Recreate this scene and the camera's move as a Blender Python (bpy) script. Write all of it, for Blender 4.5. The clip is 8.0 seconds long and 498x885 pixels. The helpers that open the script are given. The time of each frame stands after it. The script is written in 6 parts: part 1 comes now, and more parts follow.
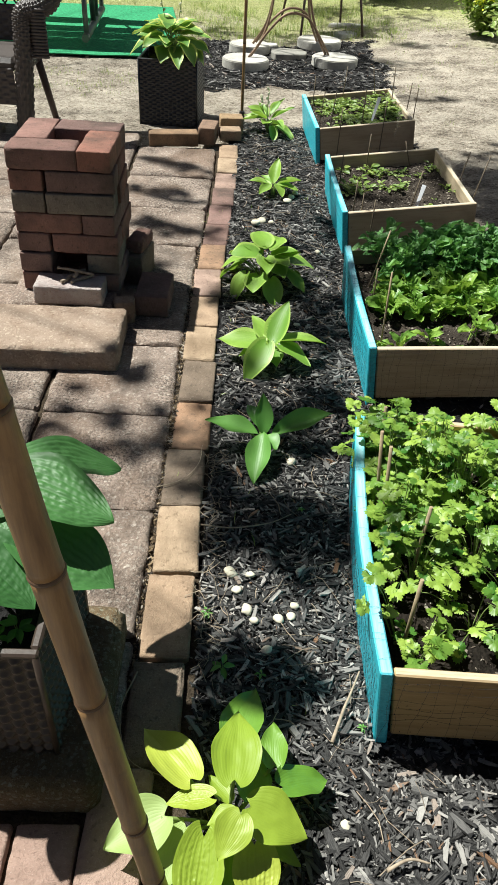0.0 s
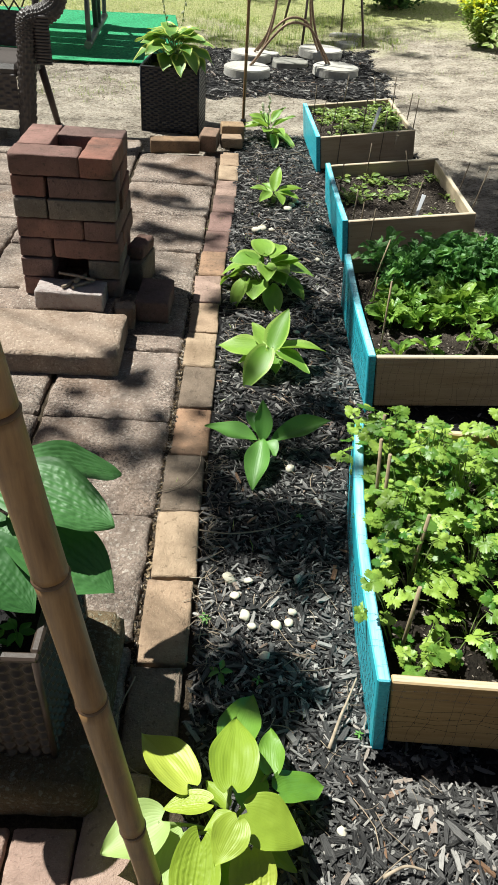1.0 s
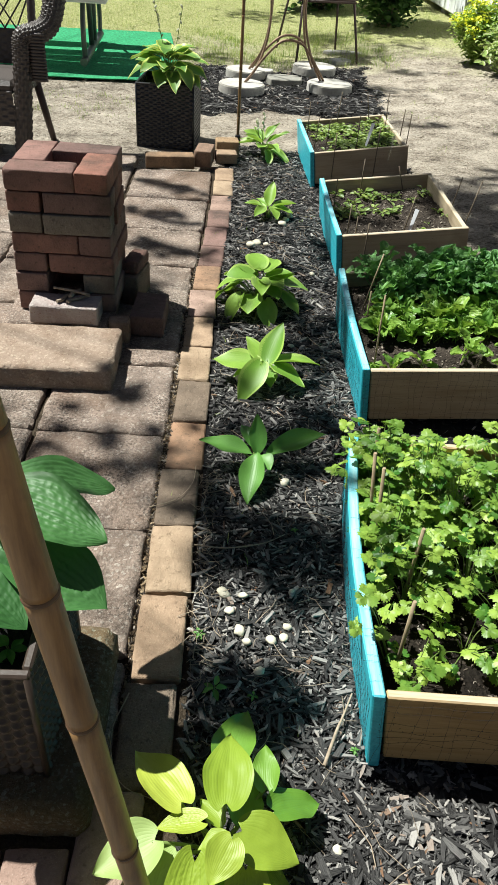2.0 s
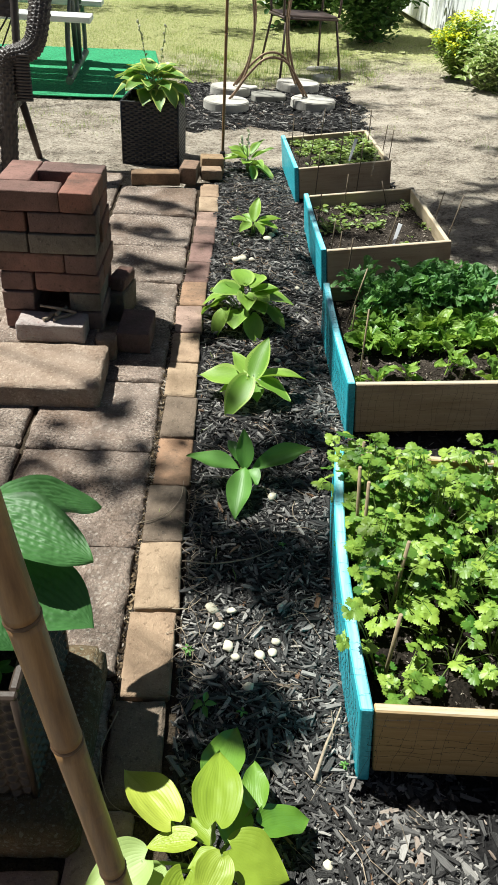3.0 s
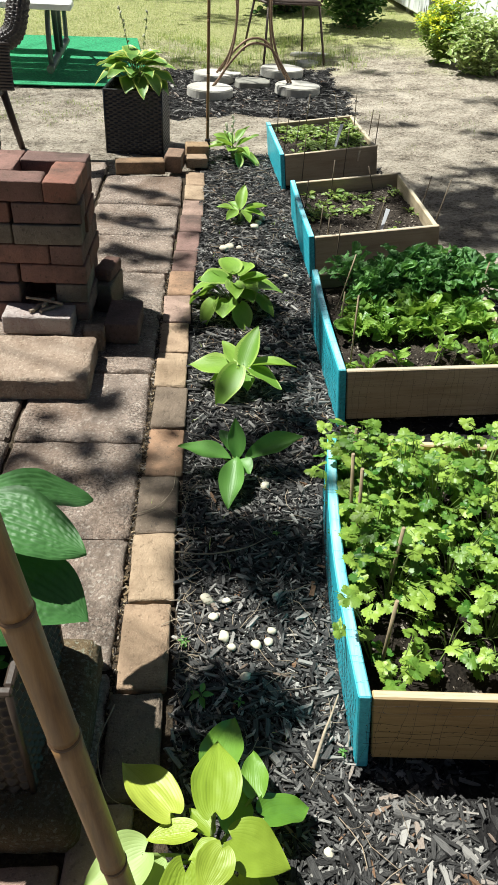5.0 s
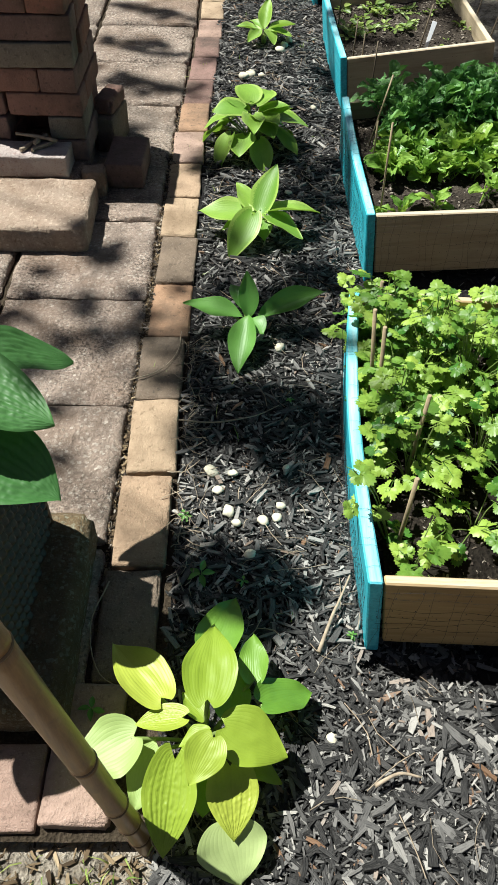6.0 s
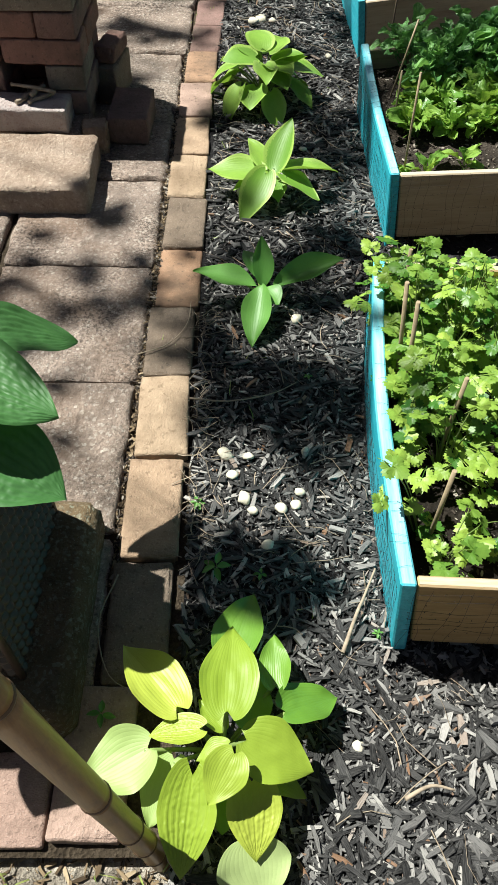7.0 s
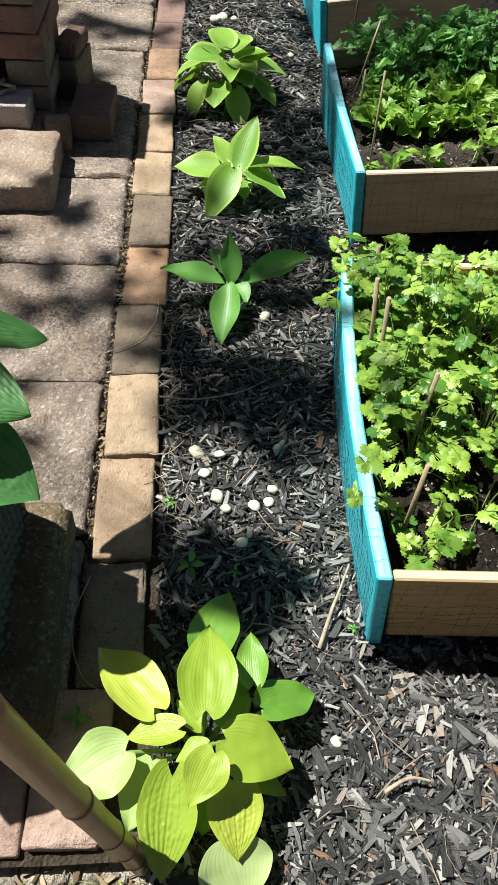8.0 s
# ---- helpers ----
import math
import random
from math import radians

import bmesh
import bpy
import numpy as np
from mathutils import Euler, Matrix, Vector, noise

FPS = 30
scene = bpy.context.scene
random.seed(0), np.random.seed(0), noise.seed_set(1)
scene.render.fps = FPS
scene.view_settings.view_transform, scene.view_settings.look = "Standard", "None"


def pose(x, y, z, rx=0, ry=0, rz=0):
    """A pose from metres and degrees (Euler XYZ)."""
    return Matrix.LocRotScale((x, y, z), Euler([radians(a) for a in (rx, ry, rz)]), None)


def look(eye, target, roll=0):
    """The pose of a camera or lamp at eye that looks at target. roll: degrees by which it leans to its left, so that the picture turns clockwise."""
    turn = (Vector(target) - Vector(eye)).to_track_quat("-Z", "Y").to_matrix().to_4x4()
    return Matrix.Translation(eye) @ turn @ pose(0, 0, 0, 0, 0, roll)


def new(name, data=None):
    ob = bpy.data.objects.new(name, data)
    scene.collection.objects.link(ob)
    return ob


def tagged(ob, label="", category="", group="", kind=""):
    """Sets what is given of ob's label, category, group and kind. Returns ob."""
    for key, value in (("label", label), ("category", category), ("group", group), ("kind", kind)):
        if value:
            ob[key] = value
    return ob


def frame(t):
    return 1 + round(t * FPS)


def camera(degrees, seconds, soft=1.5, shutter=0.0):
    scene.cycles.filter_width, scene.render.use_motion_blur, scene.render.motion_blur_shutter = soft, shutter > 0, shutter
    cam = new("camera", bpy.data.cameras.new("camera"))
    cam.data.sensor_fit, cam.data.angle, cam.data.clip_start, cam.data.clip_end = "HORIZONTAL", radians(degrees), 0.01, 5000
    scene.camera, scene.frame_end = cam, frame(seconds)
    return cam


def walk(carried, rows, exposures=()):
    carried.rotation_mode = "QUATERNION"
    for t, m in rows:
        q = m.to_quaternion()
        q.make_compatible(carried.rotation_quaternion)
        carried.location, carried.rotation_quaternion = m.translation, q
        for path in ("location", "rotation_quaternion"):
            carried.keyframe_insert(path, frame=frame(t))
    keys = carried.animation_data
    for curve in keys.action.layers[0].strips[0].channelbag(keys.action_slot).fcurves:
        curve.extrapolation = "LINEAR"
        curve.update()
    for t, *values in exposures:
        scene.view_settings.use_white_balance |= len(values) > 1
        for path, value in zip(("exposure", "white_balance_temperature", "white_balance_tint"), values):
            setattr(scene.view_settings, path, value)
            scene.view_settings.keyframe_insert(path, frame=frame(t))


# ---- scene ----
cam = camera(38.6, 8.0, soft=1.0)
PATH = [
    (0, (-0.028, 0.019, 1.139), (0.044, 1.562, -0.132), 4.0),
    (0.5, (-0.032, 0.015, 1.142), (0.042, 1.561, -0.126), 4.4),
    (1, (-0.033, 0.014, 1.144), (0.046, 1.567, -0.113), 4.7),
    (1.5, (-0.035, 0.015, 1.15), (0.047, 1.583, -0.089), 4.9),
    (1.7, (-0.033, 0.017, 1.144), (0.048, 1.588, -0.091), 4.8),
    (2.8, (-0.02, 0.013, 1.154), (0.092, 1.606, -0.05), 4.4),
    (3, (-0.019, 0.013, 1.157), (0.092, 1.609, -0.042), 4.3),
    (3.5, (-0.023, 0.012, 1.158), (0.09, 1.614, -0.033), 4.1),
    (4, (-0.027, 0.018, 1.157), (0.096, 1.618, -0.037), 4.3),
    (4.2, (-0.027, 0.018, 1.159), (0.097, 1.616, -0.037), 4.2),
    (5.3, (-0.019, 0.025, 1.138), (0.126, 1.574, -0.118), 3.7),
    (5.5, (-0.012, 0.043, 1.123), (0.12, 1.544, -0.192), 3.2),
    (5.7, (0.012, 0.069, 1.084), (0.101, 1.508, -0.302), 1.8),
    (5.9, (0.025, 0.104, 1.053), (0.087, 1.464, -0.412), 1.9),
    (6, (0.038, 0.133, 1.044), (0.083, 1.454, -0.457), 1.9),
    (6.5, (0.051, 0.213, 1.006), (0.042, 1.443, -0.572), 1.1),
    (7, (0.013, 0.219, 1.002), (0.055, 1.454, -0.571), 2.0),
    (7.5, (-0.008, 0.218, 0.984), (0.103, 1.439, -0.596), 4.1),
    (8, (-0.002, 0.219, 0.994), (0.144, 1.452, -0.574), 5.0),
]
EXPOSURES = [(0.0, 0.87), (4.0, 0.86), (5.5, 0.87), (6.5, 0.99), (8.0, 1.02)]  # the camera's own slow brightening
walk(cam, [(t, look(eye, target, roll)) for t, eye, target, roll in PATH], EXPOSURES)


# ---- world and light ----
SUN = Vector((-0.50, 0.23, 1.0)).normalized()  # direction towards the sun
world = bpy.data.worlds.new("sky")
scene.world = world
world.use_nodes = True
wn = world.node_tree
sky = wn.nodes.new("ShaderNodeTexSky")
sky.sky_type = "NISHITA"
sky.sun_disc = False
sky.air_density, sky.dust_density = 0.85, 2.0
sky.sun_elevation = math.asin(SUN.z)
sky.sun_rotation = math.atan2(SUN.x, SUN.y)
wn.links.new(sky.outputs[0], wn.nodes["Background"].inputs[0])
wn.nodes["Background"].inputs[1].default_value = 0.020
lamp = bpy.data.lights.new("sun", "SUN")
lamp.energy, lamp.angle, lamp.color = 5.0, radians(0.55), (0.965, 0.98, 0.925)
sun = new("sun", lamp)
sun.matrix_world = look(SUN * 30, (0, 0, 0))


# ---- small tools ----
def part(name, bm, material, parent=None, label="", smooth=False):
    """Links a bmesh, or a mesh, as one object under its thing."""
    if isinstance(bm, bmesh.types.BMesh):
        me = bpy.data.meshes.new(name)
        bm.to_mesh(me)
        bm.free()
    else:
        me = bm
    if material is not None and not me.materials:
        me.materials.append(material)
    if smooth:
        me.polygons.foreach_set("use_smooth", [True] * len(me.polygons))
    ob = new(name, me)
    ob.parent = parent
    if label:
        ob["label"] = label
    return ob


def thing(name, m, label, category, group="", kind=""):
    ob = new(name)
    ob.empty_display_size = 0.05
    ob.matrix_world = m
    return tagged(ob, label, category, group, kind)


def pydata(name, verts, faces, uvs=None, smooth=True):
    me = bpy.data.meshes.new(name)
    me.from_pydata(verts, [], faces)
    if uvs is not None:
        layer = me.uv_layers.new(name="UVMap")
        idx = np.empty(len(me.loops), dtype=np.int32)
        me.loops.foreach_get("vertex_index", idx)
        layer.data.foreach_set("uv", np.asarray(uvs, dtype=np.float32)[idx].ravel())
    me.polygons.foreach_set("use_smooth", [smooth] * len(me.polygons))
    me.update()
    return me


def box(bm, sx, sy, sz, m=Matrix(), bevel=0.0, jitter=0.0, rng=random):
    """A box centred on m, with bevelled edges and slightly uneven corners."""
    got = bmesh.ops.create_cube(bm, size=1.0, matrix=Matrix.Diagonal((sx, sy, sz, 1)))
    verts = got["verts"]
    if bevel:
        edges = list({e for v in verts for e in v.link_edges})
        done = bmesh.ops.bevel(bm, geom=edges, offset=bevel, segments=1, affect="EDGES", profile=0.6)
        verts = done["verts"]
    for v in verts:
        if jitter:
            v.co += Vector((rng.uniform(-1, 1), rng.uniform(-1, 1), rng.uniform(-1, 1))) * jitter
    bmesh.ops.transform(bm, matrix=m, verts=verts)
    return verts


def tube(bm, points, radii, sides=8, cap=True):
    """A round bar along points, with a radius at each."""
    pts = [Vector(p) for p in points]
    if isinstance(radii, (int, float)):
        radii = [radii] * len(pts)
    rings, side = [], None
    for i, p in enumerate(pts):
        d = (pts[min(i + 1, len(pts) - 1)] - pts[max(i - 1, 0)]).normalized()
        if side is None:
            side = d.orthogonal().normalized()
        side = (side - d * side.dot(d)).normalized()
        up = d.cross(side)
        rings.append([bm.verts.new(p + (side * math.cos(a) + up * math.sin(a)) * radii[i])
                      for a in (2 * math.pi * k / sides for k in range(sides))])
    for a, b in zip(rings, rings[1:]):
        for k in range(sides):
            f = bm.faces.new((a[k], a[(k + 1) % sides], b[(k + 1) % sides], b[k]))
            f.smooth = True
    if cap:
        bm.faces.new(rings[0][::-1])
        bm.faces.new(rings[-1])


def smooth_line(points, n=8):
    """Points on a smooth curve through the given ones."""
    p = [Vector(q) for q in points]
    p = [2 * p[0] - p[1]] + p + [2 * p[-1] - p[-2]]
    out = []
    for i in range(1, len(p) - 2):
        for k in range(n):
            t = k / n
            out.append(0.5 * (2 * p[i] + (p[i + 1] - p[i - 1]) * t + (2 * p[i - 1] - 5 * p[i] + 4 * p[i + 1] - p[i + 2]) * t * t
                              + (3 * p[i] - p[i - 1] - 3 * p[i + 1] + p[i + 2]) * t ** 3))
    out.append(p[-2])
    return out


# ---- materials ----
class Nodes:
    """A short way to write a node material."""

    def __init__(self, name):
        self.mat = bpy.data.materials.new(name)
        self.mat.use_nodes = True
        self.tree = self.mat.node_tree
        self.bsdf = self.tree.nodes["Principled BSDF"]
        self.out = self.tree.nodes["Material Output"]

    def add(self, kind, **sockets):
        node = self.tree.nodes.new("ShaderNode" + kind)
        for key, value in sockets.items():
            self.put(node.inputs[key.replace("_", " ")], value)
        return node

    def put(self, socket, value):
        if isinstance(value, bpy.types.NodeSocket):
            self.tree.links.new(value, socket)
        elif isinstance(value, tuple) and len(value) == 3 and socket.type == "RGBA":
            socket.default_value = (*value, 1)
        else:
            socket.default_value = value

    def coords(self, which="Object"):
        return self.tree.nodes.new("ShaderNodeTexCoord").outputs[which]

    def world(self):
        return self.tree.nodes.new("ShaderNodeNewGeometry").outputs["Position"]

    def noise(self, vector, scale, detail=4.0, rough=0.6):
        return self.add("TexNoise", Vector=vector, Scale=scale, Detail=detail, Roughness=rough).outputs["Fac"]

    def ramp(self, fac, *stops):
        node = self.tree.nodes.new("ShaderNodeValToRGB")
        node.color_ramp.elements[0].position = stops[0][0]
        node.color_ramp.elements[-1].position = stops[-1][0]
        for at, _ in stops[1:-1]:
            node.color_ramp.elements.new(at)
        for el, (_, c) in zip(node.color_ramp.elements, stops):
            el.color = (*c, 1) if isinstance(c, tuple) else (c, c, c, 1)
        self.put(node.inputs[0], fac)
        return node.outputs[0]

    def mix(self, fac, a, b, blend="MIX"):
        node = self.tree.nodes.new("ShaderNodeMix")
        node.data_type, node.blend_type = "RGBA", blend
        self.put(node.inputs[0], fac)
        self.put(node.inputs[6], a)
        self.put(node.inputs[7], b)
        return node.outputs[2]

    def math(self, op, a, b=0.5):
        node = self.tree.nodes.new("ShaderNodeMath")
        node.operation = op
        self.put(node.inputs[0], a)
        self.put(node.inputs[1], b)
        return node.outputs[0]

    def bump(self, height, strength, distance, normal=None):
        node = self.add("Bump", Height=height, Strength=strength, Distance=distance)
        if normal is not None:
            self.put(node.inputs["Normal"], normal)
        return node.outputs[0]

    def done(self, color=None, rough=None, normal=None, metal=None, spec=None):
        for key, value in (("Base Color", color), ("Roughness", rough), ("Normal", normal), ("Metallic", metal), ("Specular IOR Level", spec)):
            if value is not None:
                self.put(self.bsdf.inputs[key], value)
        return self.mat


def masonry(name, tones, speck, pits=0.5, dirt=(0.06, 0.05, 0.04), stones=0.0, rust=0.0):
    """Fired clay or concrete: tone by piece, blotches, grains and pits."""
    n = Nodes(name)
    info = n.tree.nodes.new("ShaderNodeObjectInfo")
    at = n.add("VectorMath", Vector=n.coords())
    at.operation = "ADD"
    shift = n.add("CombineXYZ", X=n.math("MULTIPLY", info.outputs["Random"], 7.0), Y=n.math("MULTIPLY", info.outputs["Random"], 13.0))
    n.put(at.inputs[1], shift.outputs[0])
    p = at.outputs[0]
    step = 1 / (len(tones) - 1)
    tone = n.ramp(info.outputs["Random"], *[(i * step, c) for i, c in enumerate(tones)])
    blotch = n.noise(p, 14, 5, 0.65)
    grain = n.noise(p, 320, 3, 0.7)
    c = n.mix(n.ramp(blotch, (0.35, 0.0), (0.72, 0.75)), tone, n.mix(0.55, tone, dirt))
    c = n.mix(n.ramp(grain, (0.58, 0.0), (0.70, 0.7)), c, speck)
    if stones:
        cells = n.add("TexVoronoi", Vector=p, Scale=190.0)
        c = n.mix(n.ramp(cells.outputs["Color"], (0.68, 0.0), (0.95, stones)), c, speck)
    stain = n.noise(n.world(), 5.0, 5, 0.7)
    c = n.mix(n.ramp(stain, (0.46, 0.0), (0.66, 0.65)), c, dirt)
    c = n.mix(n.ramp(n.noise(p, 90, 4), (0.30, 0.6), (0.42, 0.0)), c, dirt)
    if rust:  # brown damp patches, and lichen dirt that gathers in fine flecks
        c = n.mix(n.ramp(n.noise(p, 3.6, 4, 0.6), (0.50, 0.0), (0.64, rust)), c, (0.15, 0.085, 0.048))
        flecks = n.math("MULTIPLY", n.ramp(n.noise(p, 130, 4, 0.75), (0.47, 0.0), (0.58, 1.0)), n.ramp(n.noise(n.world(), 4.2, 4, 0.6), (0.42, 0.15), (0.60, 0.85)))
        c = n.mix(flecks, c, dirt)
    h = n.math("ADD", n.math("MULTIPLY", n.noise(p, 60, 5, 0.7), pits), n.math("MULTIPLY", grain, 0.35))
    return n.done(c, n.ramp(blotch, (0.3, 0.82), (0.7, 0.95)), n.bump(h, 1.0, 0.007), spec=0.25)


M_TAN = masonry("tan_brick", [(0.40, 0.28, 0.185), (0.43, 0.305, 0.205)], (0.55, 0.43, 0.31), 0.8, (0.13, 0.085, 0.055))
M_YEL = masonry("yellow_brick", [(0.44, 0.322, 0.215), (0.46, 0.342, 0.235)], (0.58, 0.46, 0.32), 1.1, (0.15, 0.10, 0.06))
M_ORANGE = masonry("orange_brick", [(0.36, 0.215, 0.13), (0.39, 0.24, 0.15)], (0.5, 0.34, 0.22), 0.7)
M_PINK = masonry("pink_brick", [(0.40, 0.27, 0.215), (0.43, 0.30, 0.24)], (0.55, 0.44, 0.37), 0.8, (0.12, 0.08, 0.06))
M_PURPLE = masonry("purple_brick", [(0.24, 0.145, 0.12), (0.28, 0.17, 0.145)], (0.42, 0.32, 0.27), 0.6)
M_DULL = masonry("grey_brown_brick", [(0.22, 0.165, 0.12), (0.25, 0.19, 0.14)], (0.4, 0.33, 0.25), 1.2)
M_EDGE = masonry("edging_brick", [(0.29, 0.17, 0.10), (0.41, 0.305, 0.17), (0.26, 0.16, 0.115), (0.36, 0.255, 0.165), (0.24, 0.15, 0.125)], (0.5, 0.36, 0.24))
M_RED = masonry("red_brick", [(0.21, 0.085, 0.062), (0.31, 0.17, 0.14), (0.18, 0.115, 0.102), (0.33, 0.13, 0.085), (0.26, 0.18, 0.16)], (0.30, 0.22, 0.18), 0.8)
M_GREYBRICK = masonry("grey_brick", [(0.215, 0.185, 0.15), (0.24, 0.205, 0.165)], (0.38, 0.34, 0.29), 0.9)
M_WHITEBRICK = masonry("white_brick", [(0.50, 0.45, 0.42), (0.52, 0.47, 0.44)], (0.28, 0.17, 0.15), 1.8, (0.25, 0.14, 0.12))
M_PAVER = masonry("concrete_paver", [(0.41, 0.315, 0.258), (0.44, 0.355, 0.29), (0.34, 0.265, 0.212), (0.40, 0.300, 0.240), (0.37, 0.310, 0.255)], (0.72, 0.65, 0.56), 2.1, (0.065, 0.050, 0.040), 0.7, 0.5)
M_SLAB = masonry("tan_concrete", [(0.40, 0.305, 0.235), (0.42, 0.325, 0.255)], (0.66, 0.55, 0.42), 2.0, (0.16, 0.095, 0.055), 0.55)
M_MOSS = masonry("mossy_concrete", [(0.17, 0.115, 0.065), (0.18, 0.125, 0.07)], (0.42, 0.44, 0.34), 2.2, (0.05, 0.045, 0.02), 0.5)
M_DISC = masonry("pale_concrete", [(0.62, 0.60, 0.55), (0.52, 0.50, 0.45)], (0.75, 0.73, 0.68), 0.8, (0.3, 0.28, 0.24))


def painted(name):
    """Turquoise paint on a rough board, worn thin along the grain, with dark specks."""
    n = Nodes(name)
    p = n.coords()
    s = n.add("Mapping", Vector=p, Scale=(30, 2.2, 30)).outputs[0]
    grain = n.noise(s, 4, 6, 0.7)
    c = n.ramp(grain, (0.28, (0.01, 0.30, 0.40)), (0.5, (0.025, 0.50, 0.62)), (0.75, (0.11, 0.65, 0.74)))
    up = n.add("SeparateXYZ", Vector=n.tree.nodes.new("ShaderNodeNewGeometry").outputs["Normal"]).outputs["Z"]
    # upward faces: glare of the sun on the top edge put into the colour
    sunlit_top = n.math("MULTIPLY", n.ramp(up, (0.6, 0.0), (0.9, 1.0)), n.ramp(n.noise(s, 3, 5), (0.3, 0.15), (0.65, 0.7)))
    c = n.mix(sunlit_top, c, (0.52, 0.76, 0.78))
    wear = n.ramp(n.noise(p, 170, 3), (0.26, 1.0), (0.33, 0.0))
    c = n.mix(wear, c, (0.03, 0.09, 0.10))
    return n.done(c, 0.42, n.bump(grain, 0.5, 0.002), spec=0.5)


def timber(name, a, b, along="X"):
    n = Nodes(name)
    p = n.coords()
    stretch = {"X": (1.4, 22, 22), "Y": (22, 1.4, 22)}[along]
    s = n.add("Mapping", Vector=p, Scale=stretch).outputs[0]
    g = n.noise(s, 2.2, 6, 0.65)
    fine = n.noise(s, 14, 3, 0.7)
    c = n.ramp(g, (0.3, a), (0.55, b), (0.8, tuple(x * 0.72 for x in b)))
    c = n.mix(n.ramp(n.noise(p, 3.5, 5), (0.55, 0.0), (0.72, 0.5)), c, (0.16, 0.11, 0.07))
    c = n.mix(n.ramp(n.noise(p, 140, 2), (0.66, 0.0), (0.72, 0.5)), c, (0.04, 0.03, 0.025))
    up = n.add("SeparateXYZ", Vector=n.tree.nodes.new("ShaderNodeNewGeometry").outputs["Normal"]).outputs["Z"]
    # upward faces paler: weathered grey, with sunlight on the edge put in
    lit_grey_top = n.math("MULTIPLY", n.ramp(up, (0.6, 0.0), (0.9, 1.0)), n.ramp(fine, (0.3, 0.4), (0.6, 0.9)))
    c = n.mix(lit_grey_top, c, (0.48, 0.43, 0.33))
    return n.done(c, 0.8, n.bump(n.math("ADD", g, n.math("MULTIPLY", fine, 0.4)), 0.5, 0.003), spec=0.2)


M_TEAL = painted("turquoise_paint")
M_WOOD = timber("weathered_pine", (0.32, 0.185, 0.070), (0.48, 0.315, 0.14))
M_WOODG = timber("grey_pine", (0.36, 0.265, 0.165), (0.50, 0.395, 0.265))
M_WOODY = timber("weathered_pine_side", (0.42, 0.33, 0.21), (0.60, 0.49, 0.33), "Y")


def chips():
    n = Nodes("black_mulch_chips")
    g = n.tree.nodes.new("ShaderNodeNewGeometry")
    r = g.outputs["Random Per Island"]
    c = n.ramp(r, (0.0, (0.009, 0.009, 0.009)), (0.36, (0.022, 0.0215, 0.021)), (0.62, (0.078, 0.076, 0.073)), (0.82, (0.20, 0.192, 0.180)), (0.95, (0.42, 0.40, 0.365)), (0.99, (0.20, 0.11, 0.06)))
    grain = n.add("Mapping", Vector=n.coords("UV"), Scale=(70, 620, 1)).outputs[0]
    fibre = n.noise(grain, 1.0, 4, 0.7)
    c = n.mix(n.ramp(fibre, (0.45, 0.0), (0.75, 0.42)), c, (0.17, 0.16, 0.148))
    c = n.mix(n.ramp(fibre, (0.30, 0.8), (0.46, 0.0)), c, (0.008, 0.008, 0.008))
    return n.done(c, 0.55, n.bump(fibre, 0.9, 0.0025), spec=0.25)


def earth(name, tones, scale, chunk=0.02, rough=0.95):
    n = Nodes(name)
    p = n.world()
    a = n.noise(p, scale, 6, 0.65)
    b = n.noise(p, scale * 12, 5, 0.7)
    v = n.add("TexVoronoi", Vector=p, Scale=scale * 9).outputs["Distance"]
    c = n.ramp(n.math("ADD", n.math("MULTIPLY", a, 0.6), n.math("MULTIPLY", b, 0.4)), *[(0.3 + 0.4 * i / (len(tones) - 1), t) for i, t in enumerate(tones)])
    h = n.math("ADD", b, n.math("MULTIPLY", v, 0.8))
    return n.done(c, rough, n.bump(h, 0.8, chunk), spec=0.15)


M_CHIPS = chips()
M_JOINT = earth("joint_dirt", [(0.02, 0.015, 0.01), (0.06, 0.045, 0.03), (0.16, 0.125, 0.09)], 20, 0.01)
M_MULCH = earth("mulch_bed", [(0.008, 0.008, 0.008), (0.02, 0.019, 0.019), (0.045, 0.042, 0.04)], 9, 0.02)
def crumb(name, *tones):
    n = Nodes(name)
    r = n.tree.nodes.new("ShaderNodeNewGeometry").outputs["Random Per Island"]
    c = n.ramp(r, *[(i / (len(tones) - 1), t) for i, t in enumerate(tones)])
    return n.done(c, 0.9, n.bump(n.noise(n.coords(), 300, 3), 0.5, 0.002), spec=0.2)


M_CRUMB = crumb("soil_crumbs", (0.014, 0.011, 0.010), (0.045, 0.035, 0.028), (0.11, 0.088, 0.068), (0.34, 0.30, 0.25))
M_JOINTLITTER = crumb("joint_litter", (0.03, 0.02, 0.012), (0.09, 0.062, 0.036), (0.20, 0.145, 0.085), (0.36, 0.28, 0.18))
M_LITTER = crumb("leaf_litter", (0.12, 0.09, 0.065), (0.30, 0.245, 0.19), (0.50, 0.43, 0.345), (0.70, 0.63, 0.53))
# the cilantro bed's soil: moist, and shade under the leaves put into its colour
M_SOILDARK = earth("shaded_moist_soil", [(0.008, 0.006, 0.005), (0.020, 0.016, 0.012), (0.05, 0.04, 0.03)], 14, 0.012)
M_SOIL = earth("garden_soil", [(0.016, 0.013, 0.010), (0.045, 0.036, 0.028), (0.12, 0.10, 0.08)], 14, 0.012)


